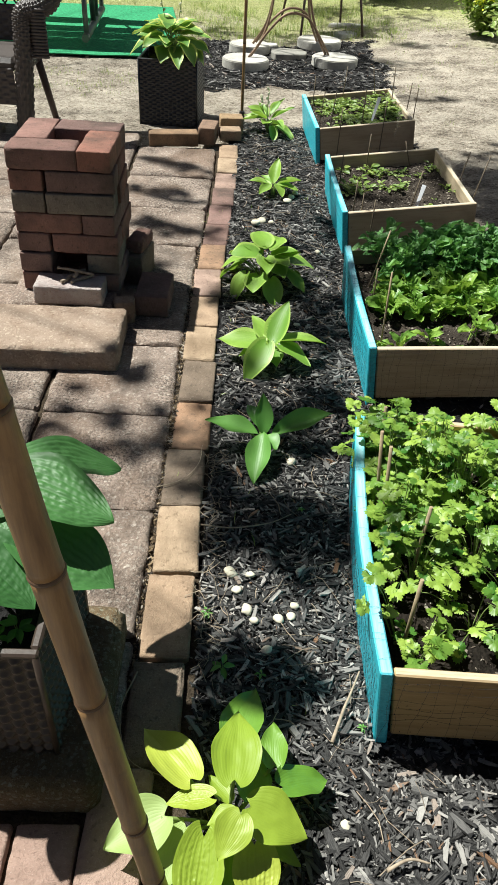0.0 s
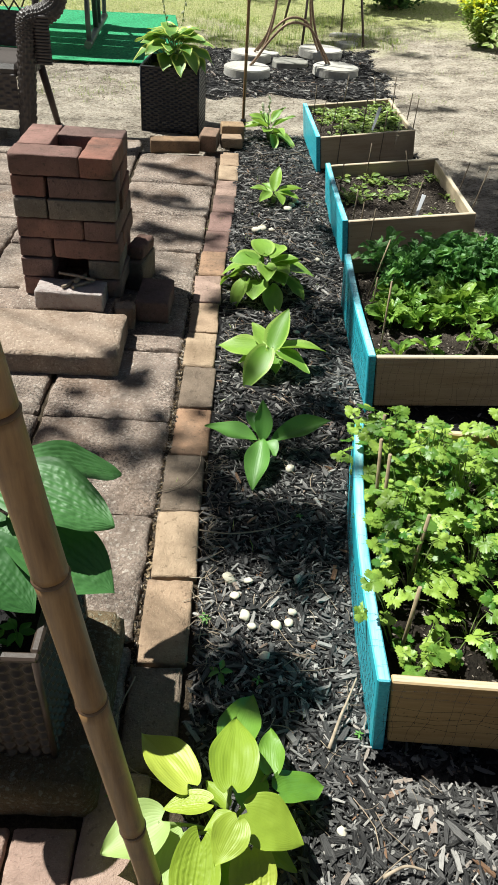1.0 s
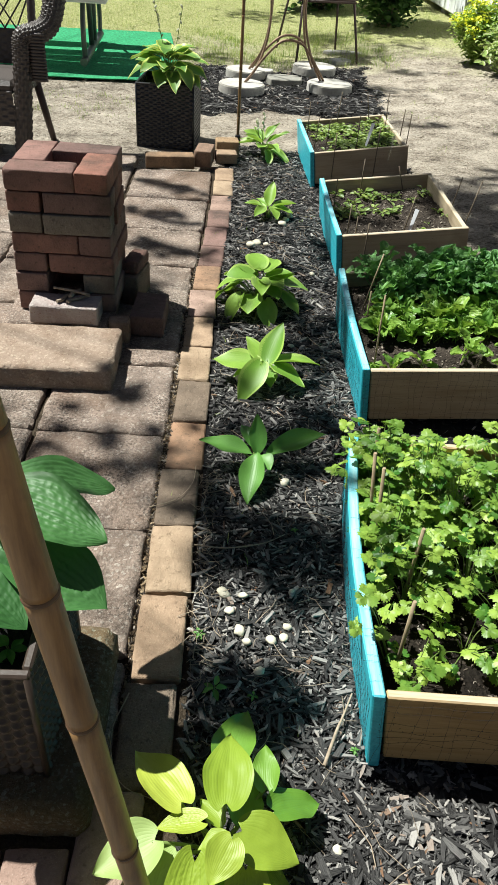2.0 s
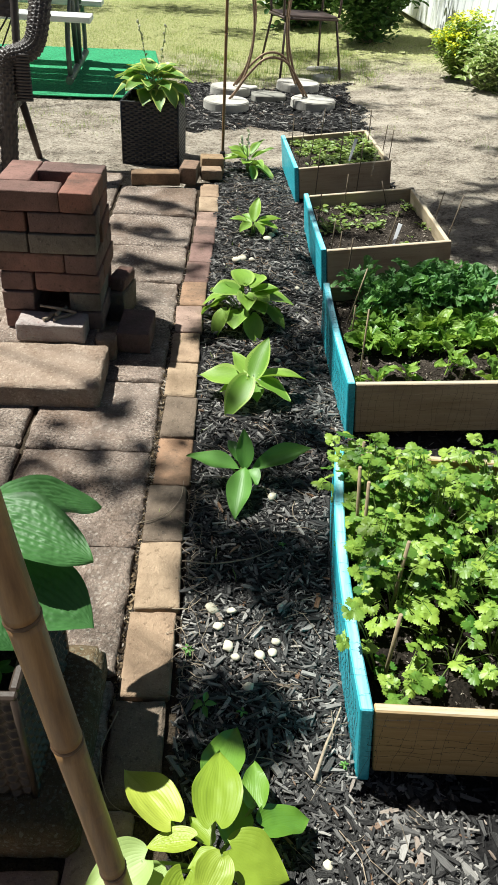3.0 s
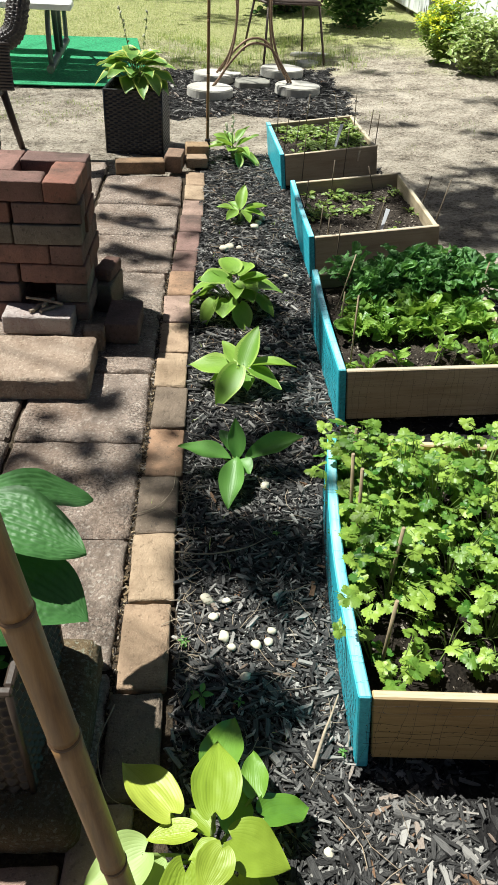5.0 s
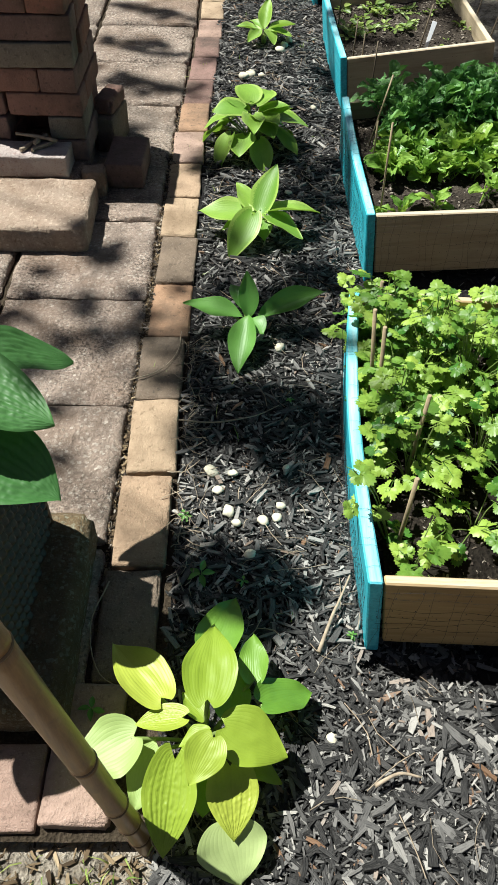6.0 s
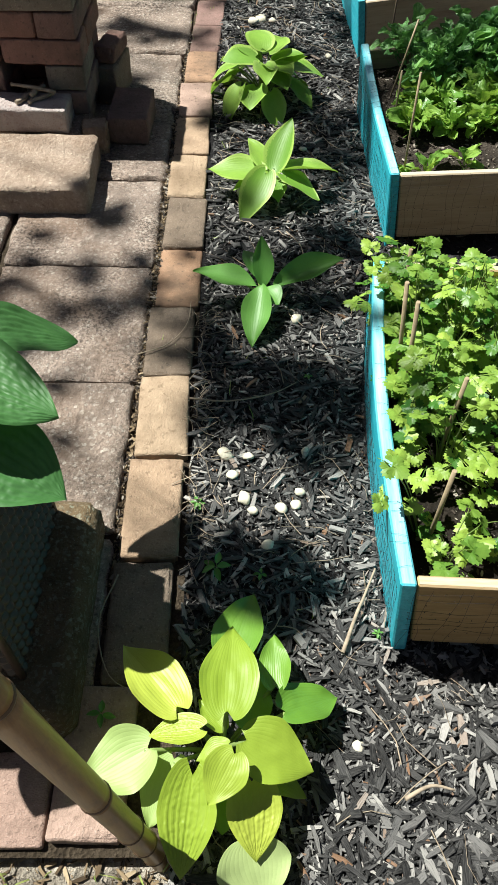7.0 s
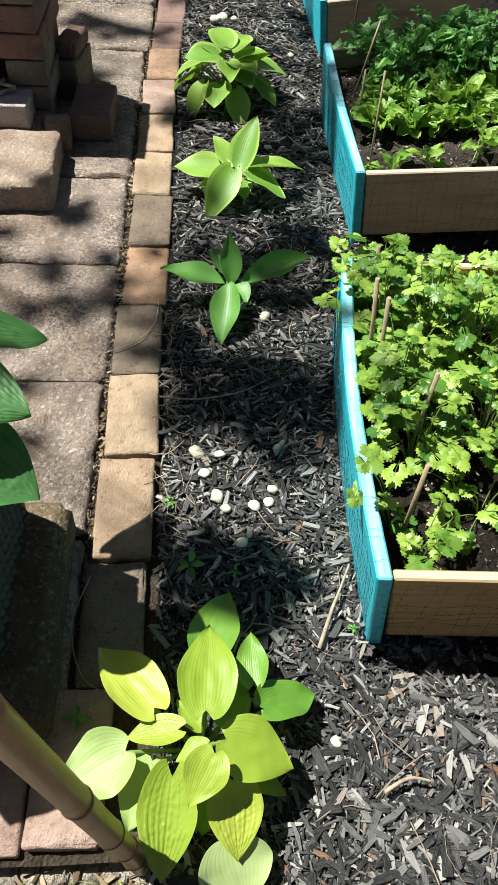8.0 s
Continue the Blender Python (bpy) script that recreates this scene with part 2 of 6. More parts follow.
def lawn():
    """Sandy yard that turns to thin grass farther off."""
    n = Nodes("sandy_yard")
    p = n.world()
    fine = n.noise(p, 55, 5, 0.75)
    mid = n.noise(p, 6, 5, 0.65)
    big = n.noise(p, 1.1, 4, 0.6)
    sand = n.ramp(n.math("ADD", n.math("MULTIPLY", fine, 0.55), n.math("MULTIPLY", mid, 0.45)),
                  (0.38, (0.12, 0.10, 0.078)), (0.48, (0.40, 0.347, 0.277)), (0.59, (0.64, 0.57, 0.47)))
    litter = n.ramp(n.noise(n.add("Mapping", Vector=p, Scale=(160, 40, 40)).outputs[0], 1.0, 3), (0.63, 0.0), (0.69, 0.65))
    sand = n.mix(litter, sand, (0.12, 0.08, 0.05))
    green = n.ramp(fine, (0.35, (0.17, 0.21, 0.06)), (0.5, (0.42, 0.44, 0.16)), (0.7, (0.62, 0.58, 0.33)))
    y = n.add("SeparateXYZ", Vector=p).outputs["Y"]
    edge = n.math("ADD", y, n.math("MULTIPLY", n.math("SUBTRACT", big, 0.5), 3.5))
    edge = n.math("ADD", edge, n.math("MULTIPLY", n.math("SUBTRACT", mid, 0.5), 1.4))
    c = n.mix(n.ramp(n.math("MULTIPLY", n.math("SUBTRACT", edge, 6.2), 0.55), (0.0, 0.0), (1.0, 0.85)), sand, green)
    return n.done(c, 0.95, n.bump(n.math("ADD", fine, mid), 1.0, 0.035), spec=0.1)


M_YARD = lawn()


def foliage(name, dark, light, edge=None, ribs=14.0, puckered=0.0, gloss=0.42, veins=0.12, glow=0.3, blotch=0.55, relief=0.18, groove_dark=False):
    """Leaf: tone by leaf, ribs that run from stalk to tip, light passing through."""
    n = Nodes(name)
    r = n.tree.nodes.new("ShaderNodeObjectInfo").outputs["Random"]
    isl = n.tree.nodes.new("ShaderNodeNewGeometry").outputs["Random Per Island"]
    tone = n.math("FRACT", n.math("ADD", n.math("MULTIPLY", r, 3.7), n.math("MULTIPLY", isl, 0.999)))
    uv = n.coords("UV")
    sep = n.add("SeparateXYZ", Vector=uv)
    u, v = sep.outputs["X"], sep.outputs["Y"]
    wave = n.math("POWER", n.math("ABSOLUTE", n.math("SINE", n.math("MULTIPLY", v, ribs * math.pi / 2), 0.0)), 0.5)
    spots = n.noise(n.coords("Object"), 38, 4, 0.6)
    c = n.mix(tone, dark, light)
    c = n.mix(n.ramp(n.noise(n.coords("Object"), 3.2, 3), (0.42, 0.0), (0.66, blotch)), c, tuple(x * 0.75 for x in dark))
    # groove_dark: shade in the rib grooves drawn as darker lines
    c = n.mix(n.math("MULTIPLY", n.ramp(wave, (0.0, 1.0), (0.3, 0.0)), veins), c, tuple(x * 0.6 for x in dark) if groove_dark else tuple(min(1, x * 1.6 + 0.02) for x in light))
    c = n.mix(n.ramp(spots, (0.36, 0.55 * blotch), (0.55, 0.0)), c, tuple(x * 0.7 for x in dark))
    if edge is not None:
        rim = n.ramp(n.math("ADD", n.math("ABSOLUTE", v, 0.0), n.math("MULTIPLY", n.math("SUBTRACT", spots, 0.5), 0.5)), (0.72, 0.0), (0.84, 1.0))
        c = n.mix(rim, c, edge)
    h = n.math("MULTIPLY", wave, 0.6)
    if puckered:
        cells = n.add("TexVoronoi", Vector=n.add("Mapping", Vector=uv, Scale=(11, 6, 1)).outputs[0], Scale=1.6)
        cells.feature = "SMOOTH_F1"
        h = n.math("SUBTRACT", h, n.math("MULTIPLY", cells.outputs["Distance"], puckered))
    normal = n.bump(h, relief + 0.2 * puckered, 0.0010 * (1 + puckered) * (1 + 4 * (relief - 0.18)))
    n.done(c, gloss, normal, spec=0.45)
    trans = n.add("BsdfTranslucent", Color=n.mix(0.5, c, n.mix(1.0, c, (1.0, 1.0, 0.35), "MULTIPLY")), Normal=normal)
    mixed = n.add("MixShader", Fac=glow)
    n.put(mixed.inputs[1], n.bsdf.outputs[0])
    n.put(mixed.inputs[2], trans.outputs[0])
    n.put(n.out.inputs["Surface"], mixed.outputs[0])
    return n.mat


M_HOSTA = foliage("golden_hosta", (0.25, 0.37, 0.035), (0.45, 0.52, 0.075), gloss=0.44, veins=0.10, ribs=16, blotch=0.15, relief=0.26, groove_dark=True)
M_HOSTAL = foliage("lime_hosta", (0.13, 0.29, 0.035), (0.21, 0.38, 0.055), gloss=0.40, veins=0.12, ribs=16, blotch=0.2, relief=0.26, groove_dark=True)
M_HOSTAP = foliage("glaucous_hosta", (0.34, 0.47, 0.14), (0.46, 0.56, 0.24), gloss=0.50, veins=0.10, ribs=16, blotch=0.15, relief=0.24, groove_dark=True)
M_HOSTAG = foliage("green_hosta", (0.16, 0.33, 0.045), (0.31, 0.50, 0.075), (0.36, 0.53, 0.11), puckered=0.5, veins=0.04, blotch=0.25)
M_HOSTAV = foliage("edged_hosta", (0.12, 0.27, 0.05), (0.22, 0.40, 0.08), (0.58, 0.66, 0.17), puckered=0.5, veins=0.04, blotch=0.25)
M_HOSTAB = foliage("blue_green_hosta", (0.032, 0.125, 0.030), (0.075, 0.205, 0.055), puckered=0.0, ribs=10, gloss=0.52, veins=0.05, blotch=0.2, glow=0.24)
M_HOSTAD = foliage("plain_green_hosta", (0.085, 0.24, 0.045), (0.15, 0.35, 0.07), ribs=12, puckered=0.2, veins=0.04, blotch=0.2)
M_CILANTRO = foliage("cilantro", (0.048, 0.175, 0.022), (0.39, 0.55, 0.09), ribs=9, veins=0.16, gloss=0.42, blotch=0.25, glow=0.36)
M_SPINACH = foliage("spinach", (0.12, 0.28, 0.045), (0.37, 0.55, 0.10), ribs=6, puckered=0.9, gloss=0.38, veins=0.1)
M_KALE = foliage("dark_crinkled_leaf", (0.09, 0.25, 0.07), (0.22, 0.44, 0.13), ribs=8, puckered=0.9, gloss=0.45, veins=0.15, blotch=0.3)
M_SPROUT = foliage("seedling", (0.16, 0.27, 0.06), (0.40, 0.50, 0.14), ribs=3, veins=0.2)
M_GRASS = foliage("grass_blades", (0.15, 0.28, 0.04), (0.66, 0.70, 0.26), ribs=2, veins=0.1)
M_SHRUB = foliage("dark_shrub", (0.07, 0.16, 0.05), (0.17, 0.31, 0.09), ribs=3, veins=0.2)
M_VARIEG = foliage("variegated_shrub", (0.20, 0.33, 0.07), (0.40, 0.50, 0.17), (0.60, 0.64, 0.36), ribs=3)
M_BUSH = foliage("green_shrub", (0.20, 0.35, 0.06), (0.42, 0.55, 0.13), ribs=3)
M_YELLOW = foliage("yellow_bracts", (0.66, 0.70, 0.02), (0.85, 0.84, 0.08), ribs=3, veins=0.1)
M_STEM = foliage("green_stems", (0.14, 0.22, 0.05), (0.28, 0.36, 0.12), ribs=0.1, veins=0.0, glow=0.1)


def plain(name, color, rough=0.5, metal=0.0, vary=0.25, scale=60, bump=0.3, spec=0.4, dist=0.002):
    n = Nodes(name)
    p = n.coords()
    a = n.noise(p, scale, 5, 0.65)
    c = n.mix(n.ramp(a, (0.35, 0.0), (0.7, 1.0)), color, tuple(x * (1 - vary) for x in color))
    return n.done(c, rough, n.bump(a, bump, dist), metal, spec)


M_WICKERB = plain("black_resin_wicker", (0.012, 0.012, 0.016), 0.3, spec=0.6)
M_WICKER = plain("brown_resin_wicker", (0.050, 0.034, 0.025), 0.45, spec=0.45)
M_CHAIR = plain("dark_wicker", (0.075, 0.062, 0.055), 0.48, spec=0.5)
M_PEBBLE = plain("white_pebble", (0.70, 0.65, 0.50), 0.7, vary=0.4, scale=70)
M_TWIG = plain("dry_twig", (0.40, 0.32, 0.23), 0.85, vary=0.5)
M_DRY = plain("brown_dry_stems", (0.16, 0.11, 0.065), 0.9, vary=0.5)
M_BUD = plain("pale_buds", (0.62, 0.62, 0.45), 0.7)
M_STAKE = plain("bamboo_skewer", (0.36, 0.28, 0.17), 0.6, vary=0.4)
M_DARKSTAKE = plain("weathered_skewer", (0.17, 0.13, 0.085), 0.7, vary=0.4)
M_METAL = plain("grey_metal_tube", (0.13, 0.14, 0.13), 0.4, 0.5)
M_RUST = plain("copper_brown_rod", (0.30, 0.20, 0.13), 0.5, 0.35, vary=0.5)
M_IRON = plain("dark_iron", (0.10, 0.07, 0.06), 0.55, 0.3)
M_WHITE = plain("white_plastic_board", (0.80, 0.80, 0.77), 0.5, vary=0.08)
M_MAT = plain("green_turf_mat", (0.03, 0.36, 0.15), 0.95, vary=0.7, scale=45, bump=1.0, dist=0.01)
M_TAG = plain("white_plant_tag", (0.75, 0.77, 0.80), 0.4, vary=0.05)
M_NET = plain("black_netting", (0.012, 0.012, 0.012), 0.6)
M_STEP = plain("flat_stone", (0.30, 0.29, 0.25), 0.85, vary=0.4, scale=20)


def siding():
    n = Nodes("white_siding")
    p = n.coords()
    s = n.noise(n.add("Mapping", Vector=p, Scale=(3, 14, 1.2)).outputs[0], 1.5, 5)
    c = n.mix(n.ramp(s, (0.45, 0.0), (0.75, 0.5)), (0.78, 0.80, 0.81), (0.5, 0.56, 0.6))
    return n.done(c, 0.5, n.bump(s, 0.2, 0.004))


def cane():
    n = Nodes("bamboo_cane")
    p = n.coords()
    s = n.noise(n.add("Mapping", Vector=p, Scale=(40, 40, 3)).outputs[0], 2, 5, 0.7)
    blot = n.noise(p, 22, 4)
    c = n.ramp(s, (0.3, (0.135, 0.068, 0.026)), (0.55, (0.25, 0.14, 0.056)), (0.8, (0.35, 0.215, 0.09)))
    c = n.mix(n.ramp(blot, (0.56, 0.0), (0.72, 0.65)), c, (0.11, 0.06, 0.035))
    return n.done(c, 0.38, n.bump(s, 0.3, 0.002), spec=0.5)


M_SIDING, M_CANE = siding(), cane()
n_ = Nodes("clear_plastic")
n_.bsdf.inputs["Transmission Weight"].default_value = 1.0
M_CLEAR = n_.done((0.9, 0.93, 0.92), 0.12)


# ---- ground ----
def rise(x, y):
    """The yard climbs a little towards the shed."""
    t = min(max((y - 1.2) / 1.4, 0), 1)
    return 0.085 * min(max(x - 0.36, 0), 1.6) * t * t * (3 - 2 * t)


def sheet(xs, ys, height):
    verts = [(x, y, height(x, y)) for y in ys for x in xs]
    nx = len(xs)
    faces = [(j * nx + i, j * nx + i + 1, (j + 1) * nx + i + 1, (j + 1) * nx + i) for j in range(len(ys) - 1) for i in range(nx - 1)]
    return verts, faces


def yard_height(x, y):
    z = -0.03 + rise(x, y)
    if -2.4 < x < -0.03 and y < 3.72:
        z = -0.046
    if 0.12 < x < 1.05 and 0.35 < y < 0.85:
        z = -0.085
    return z + 0.008 * noise.noise(Vector((x * 3, y * 3, 0))) + 0.004 * noise.noise(Vector((x * 11, y * 11, 2)))


xs = [-90, -50, -25, -14, -8, -5, *np.linspace(-3.2, 3.2, 97), 5, 8, 14, 25, 50, 90]
ys = [-60, -30, -14, -7, -4, -2, *np.linspace(-0.8, 9.0, 148), 10, 11.5, 14, 19, 30, 60, 140]
ground = part("ground", pydata("ground", *sheet(xs, ys, yard_height)), M_YARD)
tagged(ground, "pale sandy yard with thin patchy grass", "ground", kind="structure")


def bed_height(x, y):
    """Mulch lies a little heaped and falls at its edges into the sand."""
    wob = 0.16 * noise.noise(Vector((x * 2.2, y * 2.2, 5))) + 0.08 * noise.noise(Vector((x * 7, y * 7, 6)))
    if y < 4.75:
        inside = min((1.15 + wob - x) / 0.15, (y + 0.55 + wob) / 0.1, (4.35 + wob - y) / 0.12, 1)
        if y > 1.3:
            inside = min(inside, ((1.0 + 0.75 * max(0, 1 - max(y - 1.9, 0) / 0.5)) + wob - x) / 0.15)
    else:
        inside = min((0.72 - abs(x - 0.34) + wob) / 0.12, (y - 4.98 + wob) / 0.1, (6.55 + wob - y) / 0.15, 1)
    z = -0.055 + 0.043 * max(min(inside, 1), 0) + rise(x, y)
    if 0.24 < x < 1.0 and 0.50 < y < 0.72:
        z -= 0.034 * min((x - 0.24) / 0.03, 1) * min(max(1 - abs(y - 0.63) / 0.085, 0) * 1.8, 1)
    return z + 0.008 * noise.noise(Vector((x * 9, y * 9, 1))) + 0.004 * noise.noise(Vector((x * 40, y * 40, 3)))


mulch = part("mulch_bed", pydata("mulch_bed", *sheet(list(np.linspace(-0.062, 2.0, 100)), list(np.linspace(-1.0, 4.7, 250)), bed_height)), M_MULCH)
tagged(mulch, "black shredded mulch bed beside the brick edging", "mulch bed", kind="structure")
mulch2 = part("mulch_ring", pydata("mulch_ring", *sheet(list(np.linspace(-0.6, 1.3, 66)), list(np.linspace(4.76, 6.9, 76)), bed_height)), M_MULCH)
tagged(mulch2, "dark mulch patch around the round stepping stones", "mulch bed", kind="structure")


def scatter_chips(name, count, seed, area, lo, hi, height, material, fat=1.0):
    """Loose splinters of bark with blunt, broken ends, lying criss-cross."""
    rng = np.random.default_rng(seed)
    spots = []
    while len(spots) < count:
        x, y = area(rng)
        z = height(x, y)
        if z is not None:
            spots.append((x, y, z))
    n = count
    L = lo + (hi - lo) * rng.random(n) ** 2.0
    w = L * rng.uniform(0.08, 0.27, n) * fat
    t = w * rng.uniform(0.28, 0.75, n)
    # three cross-sections of four corners each
    at = np.array((-0.5, 0.0, 0.5))[None, :, None] * np.ones((n, 3, 4))
    across = np.array((-0.5, 0.5, 0.5, -0.5))[None, None, :] * np.ones((n, 3, 4))
    up = np.array((-0.5, -0.5, 0.5, 0.5))[None, None, :] * np.ones((n, 3, 4))
    size = np.stack([rng.uniform(0.35, 0.95, n), np.ones(n), rng.uniform(0.5, 1.0, n)], 1)[:, :, None]
    bend = rng.normal(0, 0.10, (n, 3))[:, :, None]
    V = np.stack([(at + rng.normal(0, 0.045, (n, 3, 4))) * L[:, None, None],
                  (across * size + bend * 0.8 + rng.normal(0, 0.07, (n, 3, 4))) * w[:, None, None],
                  (up * (0.55 + 0.45 * size) + bend + rng.normal(0, 0.09, (n, 3, 4))) * t[:, None, None]], -1).reshape(n, 12, 3)
    uv = V[:, :, :2] + rng.uniform(0, 9, (n, 1, 2))
    a, b, c = rng.normal(0, 0.22, n), rng.normal(0, 0.14, n), rng.uniform(0, 6.283, n)
    ca, sa, cb, sb, cc, sc = np.cos(a), np.sin(a), np.cos(b), np.sin(b), np.cos(c), np.sin(c)
    R = np.stack([np.stack([cc * cb, cc * sb * sa - sc * ca, cc * sb * ca + sc * sa], -1),
                  np.stack([sc * cb, sc * sb * sa + cc * ca, sc * sb * ca - cc * sa], -1),
                  np.stack([-sb, cb * sa, cb * ca], -1)], 1)
    P = np.array(spots)
    P[:, 2] += rng.uniform(0.0, 0.009, n) + 0.3 * t
    V = np.einsum("nij,nkj->nki", R, V) + P[:, None, :]
    quads = [(3, 2, 1, 0), (8, 9, 10, 11)] + [(4 * s + k, 4 * s + (k + 1) % 4, 4 * s + 4 + (k + 1) % 4, 4 * s + 4 + k) for s in (0, 1) for k in range(4)]
    F = np.array(quads)[None] + 12 * np.arange(n)[:, None, None]
    return part(name, pydata(name, V.reshape(-1, 3).tolist(), F.reshape(-1, 4).tolist(), uv.reshape(-1, 2), smooth=False), material)


def bed_area(rng):
    """More chips where the path of mulch lies open and near."""
    while True:
        y = 0.12 + 4.4 * rng.random() ** 1.7
        x = rng.uniform(-0.06, 0.42) if rng.random() < 0.74 else rng.uniform(0.2, 1.2)
        if y > 1.2 and x > 0.45 and rng.random() < 0.5:
            continue
        return x, y


def on_bed(x, y):
    z = bed_height(x, y)
    return None if z < -0.056 + rise(x, y) or (y < 4.4 and x < -0.062 + 0.012 * max(0, y - 0.9)) else z


tagged(scatter_chips("mulch_crumbs", 52000, 13, bed_area, 0.004, 0.018, on_bed, M_CHIPS, 1.4), "fine dark crumbs of bark mulch", "mulch", kind="stuff")
tagged(scatter_chips("mulch_chips", 27000, 3, bed_area, 0.010, 0.043, on_bed, M_CHIPS), "loose black and grey bark mulch chips", "mulch", kind="stuff")
tagged(scatter_chips("mulch_chips", 3500, 5, lambda r: (r.uniform(-0.05, 1.1), r.uniform(-0.6, 0.15)), 0.012, 0.048, on_bed, M_CHIPS), "loose black bark mulch chips at the bed's near end", "mulch", kind="stuff")
tagged(scatter_chips("mulch_chips", 9000, 4, lambda r: (r.uniform(-0.6, 1.3), r.uniform(4.8, 6.85)), 0.015, 0.055, on_bed, M_CHIPS), "loose dark mulch chips among stepping stones", "mulch", kind="stuff")


def fibre_bits(name, count, seed, area, lo, hi, height, material, label):
    """Dry stalks and needles strewn about."""
    rng = random.Random(seed)
    bm = bmesh.new()
    for _ in range(count):
        x, y = area(rng)
        z = height(x, y)
        if z is None:
            continue
        L, a, b = rng.uniform(lo, hi), rng.uniform(0, 6.28), rng.uniform(-0.6, 0.6)
        pts = [(x + L * (t - 0.5) * math.cos(a + b * t), y + L * (t - 0.5) * math.sin(a + b * t), z + 0.012 + 0.01 * rng.random()) for t in (0, 0.33, 0.66, 1)]
        tube(bm, pts, rng.uniform(0.0004, 0.0011), 3, False)
    return tagged(part(name, bm, material), label, "dry litter", kind="stuff")


fibre_bits("straw_litter", 300, 8, lambda r: (r.uniform(-0.06, 0.36), r.uniform(0.2, 4.2)), 0.02, 0.10, on_bed, M_TWIG, "thin dry straw and twigs on the mulch")
fibre_bits("straw_litter", 150, 9, lambda r: (r.uniform(-0.178, -0.160), r.uniform(0.55, 2.2)), 0.006, 0.025, lambda x, y: -0.022, M_DRY, "dry litter lodged in the paving joints")
fibre_bits("straw_litter", 110, 11, lambda r: (r.gauss(-0.045, 0.016), r.uniform(0.72, 1.35)), 0.012, 0.05, lambda x, y: max(bed_height(x, y), -0.02), M_TWIG, "pale dry rootlets along the brick edging")
fibre_bits("straw_litter", 900, 10, lambda r: (r.uniform(-1.6, 2.4), r.uniform(3.6, 7.0)), 0.015, 0.06, lambda x, y: -0.035 + rise(x, y), M_TWIG, "brown needles strewn on the sandy yard")


tagged(scatter_chips("yard_litter", 30000, 14, lambda r: (r.uniform(0.8, 2.5), r.uniform(3.2, 8.5)) if r.random() < 0.6 else (r.uniform(-1.8, 0.9), r.uniform(3.75, 6.8)), 0.003, 0.016, lambda x, y: yard_height(x, y) - 0.003, M_LITTER, 1.5), "brown bark crumbs and leaf litter on sand", "leaf litter", kind="stuff")


# ---- wooden beds ----
def board(sx, sy, sz, bow=0.0, lean=0.0, bevel=0.0025, cuts=10, rng=random):
    """A plank with its corner at the origin, slightly bowed along y and leaning towards -x."""
    bm = bmesh.new()
    box(bm, sx, sy, sz, pose(sx / 2, sy / 2, sz / 2), bevel)
    if bow or lean:
        long = [e for e in bm.edges if abs((e.verts[0].co - e.verts[1].co).y) > sy * 0.5]
        bmesh.ops.subdivide_edges(bm, edges=long, cuts=cuts, use_grid_fill=True)
        for v in bm.verts:
            t = v.co.y / sy
            v.co.x -= bow * math.sin(math.pi * t) * (0.8 + 0.2 * v.co.z / sz) + lean * v.co.z / sz * (1 - 0.5 * t if bow else 1)
    return bm


def raised_bed(m, W, L, H, soil, label, bow=0.0, lean=0.0, earth_mat=None, wood=None):
    bed = thing("raised_bed", m, label, "raised bed", "raised beds in a row")
    def plank(name, bm, mat, at, lab=""):
        ob = part(name, bm, mat, bed, lab)
        ob.location = at
        return ob
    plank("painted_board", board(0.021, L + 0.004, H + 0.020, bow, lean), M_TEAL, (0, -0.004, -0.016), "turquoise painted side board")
    plank("front_board", board(W - 0.024, 0.016, H - 0.012, 0, lean), wood or M_WOODG, (0.024, 0.0, 0.008), "weathered bare pine board")
    plank("back_board", board(W - 0.024, 0.016, H - 0.012, 0, lean), wood or M_WOODG, (0.024, L - 0.02, 0.008))
    plank("side_board", board(0.016, L - 0.040, H - 0.014, 0, lean), M_WOODY, (W - 0.018, 0.018, 0.008))
    def h(x, y):
        return soil + 0.016 * noise.noise(Vector((x * 9 + L, y * 9, W))) + 0.007 * noise.noise(Vector((x * 34, y * 34, 1)))
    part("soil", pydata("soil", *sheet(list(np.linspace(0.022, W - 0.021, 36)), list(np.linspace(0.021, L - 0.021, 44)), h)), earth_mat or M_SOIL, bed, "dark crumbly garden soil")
    crumbs = scatter_chips("soil_crumb", 3200, int(L * 1000), lambda r: (r.uniform(0.03, W - 0.03), r.uniform(0.03, L - 0.03)), 0.002, 0.011, lambda x, y: h(x, y) - 0.003, M_CRUMB, 2.4)
    crumbs.parent = bed
    tagged(crumbs, "loose soil crumbs and bits of bark", kind="stuff")
    return bed, h


BEDS = [
    (pose(0.2500, 0.633, 0, 0, 0, -2.6), 0.53, 0.665, 0.186, 0.085, "raised bed with turquoise board, full of cilantro", 0.017, 0.025, M_SOILDARK, M_WOOD),
    (pose(0.360, 1.604, 0, 0, -3.2, 0.2), 0.53, 0.625, 0.169, 0.115, "raised bed with turquoise board, planted with spinach", 0.006, 0.010),
    (pose(0.390, 2.546, 0, 0, -7.2, 0.8), 0.488, 0.64, 0.160, 0.10, "raised bed with turquoise board and young seedlings", 0.003, 0.0),
    (pose(0.368, 3.578, 0, 0, -7.2, 2.6), 0.478, 0.60, 0.160, 0.13, "raised bed with turquoise board, dense with seedlings", 0.0, 0.0),
]
beds = []
for args in BEDS:
    bed, soil_height = raised_bed(*args)
    beds.append((args[0], soil_height, args[1], args[2], args[3]))


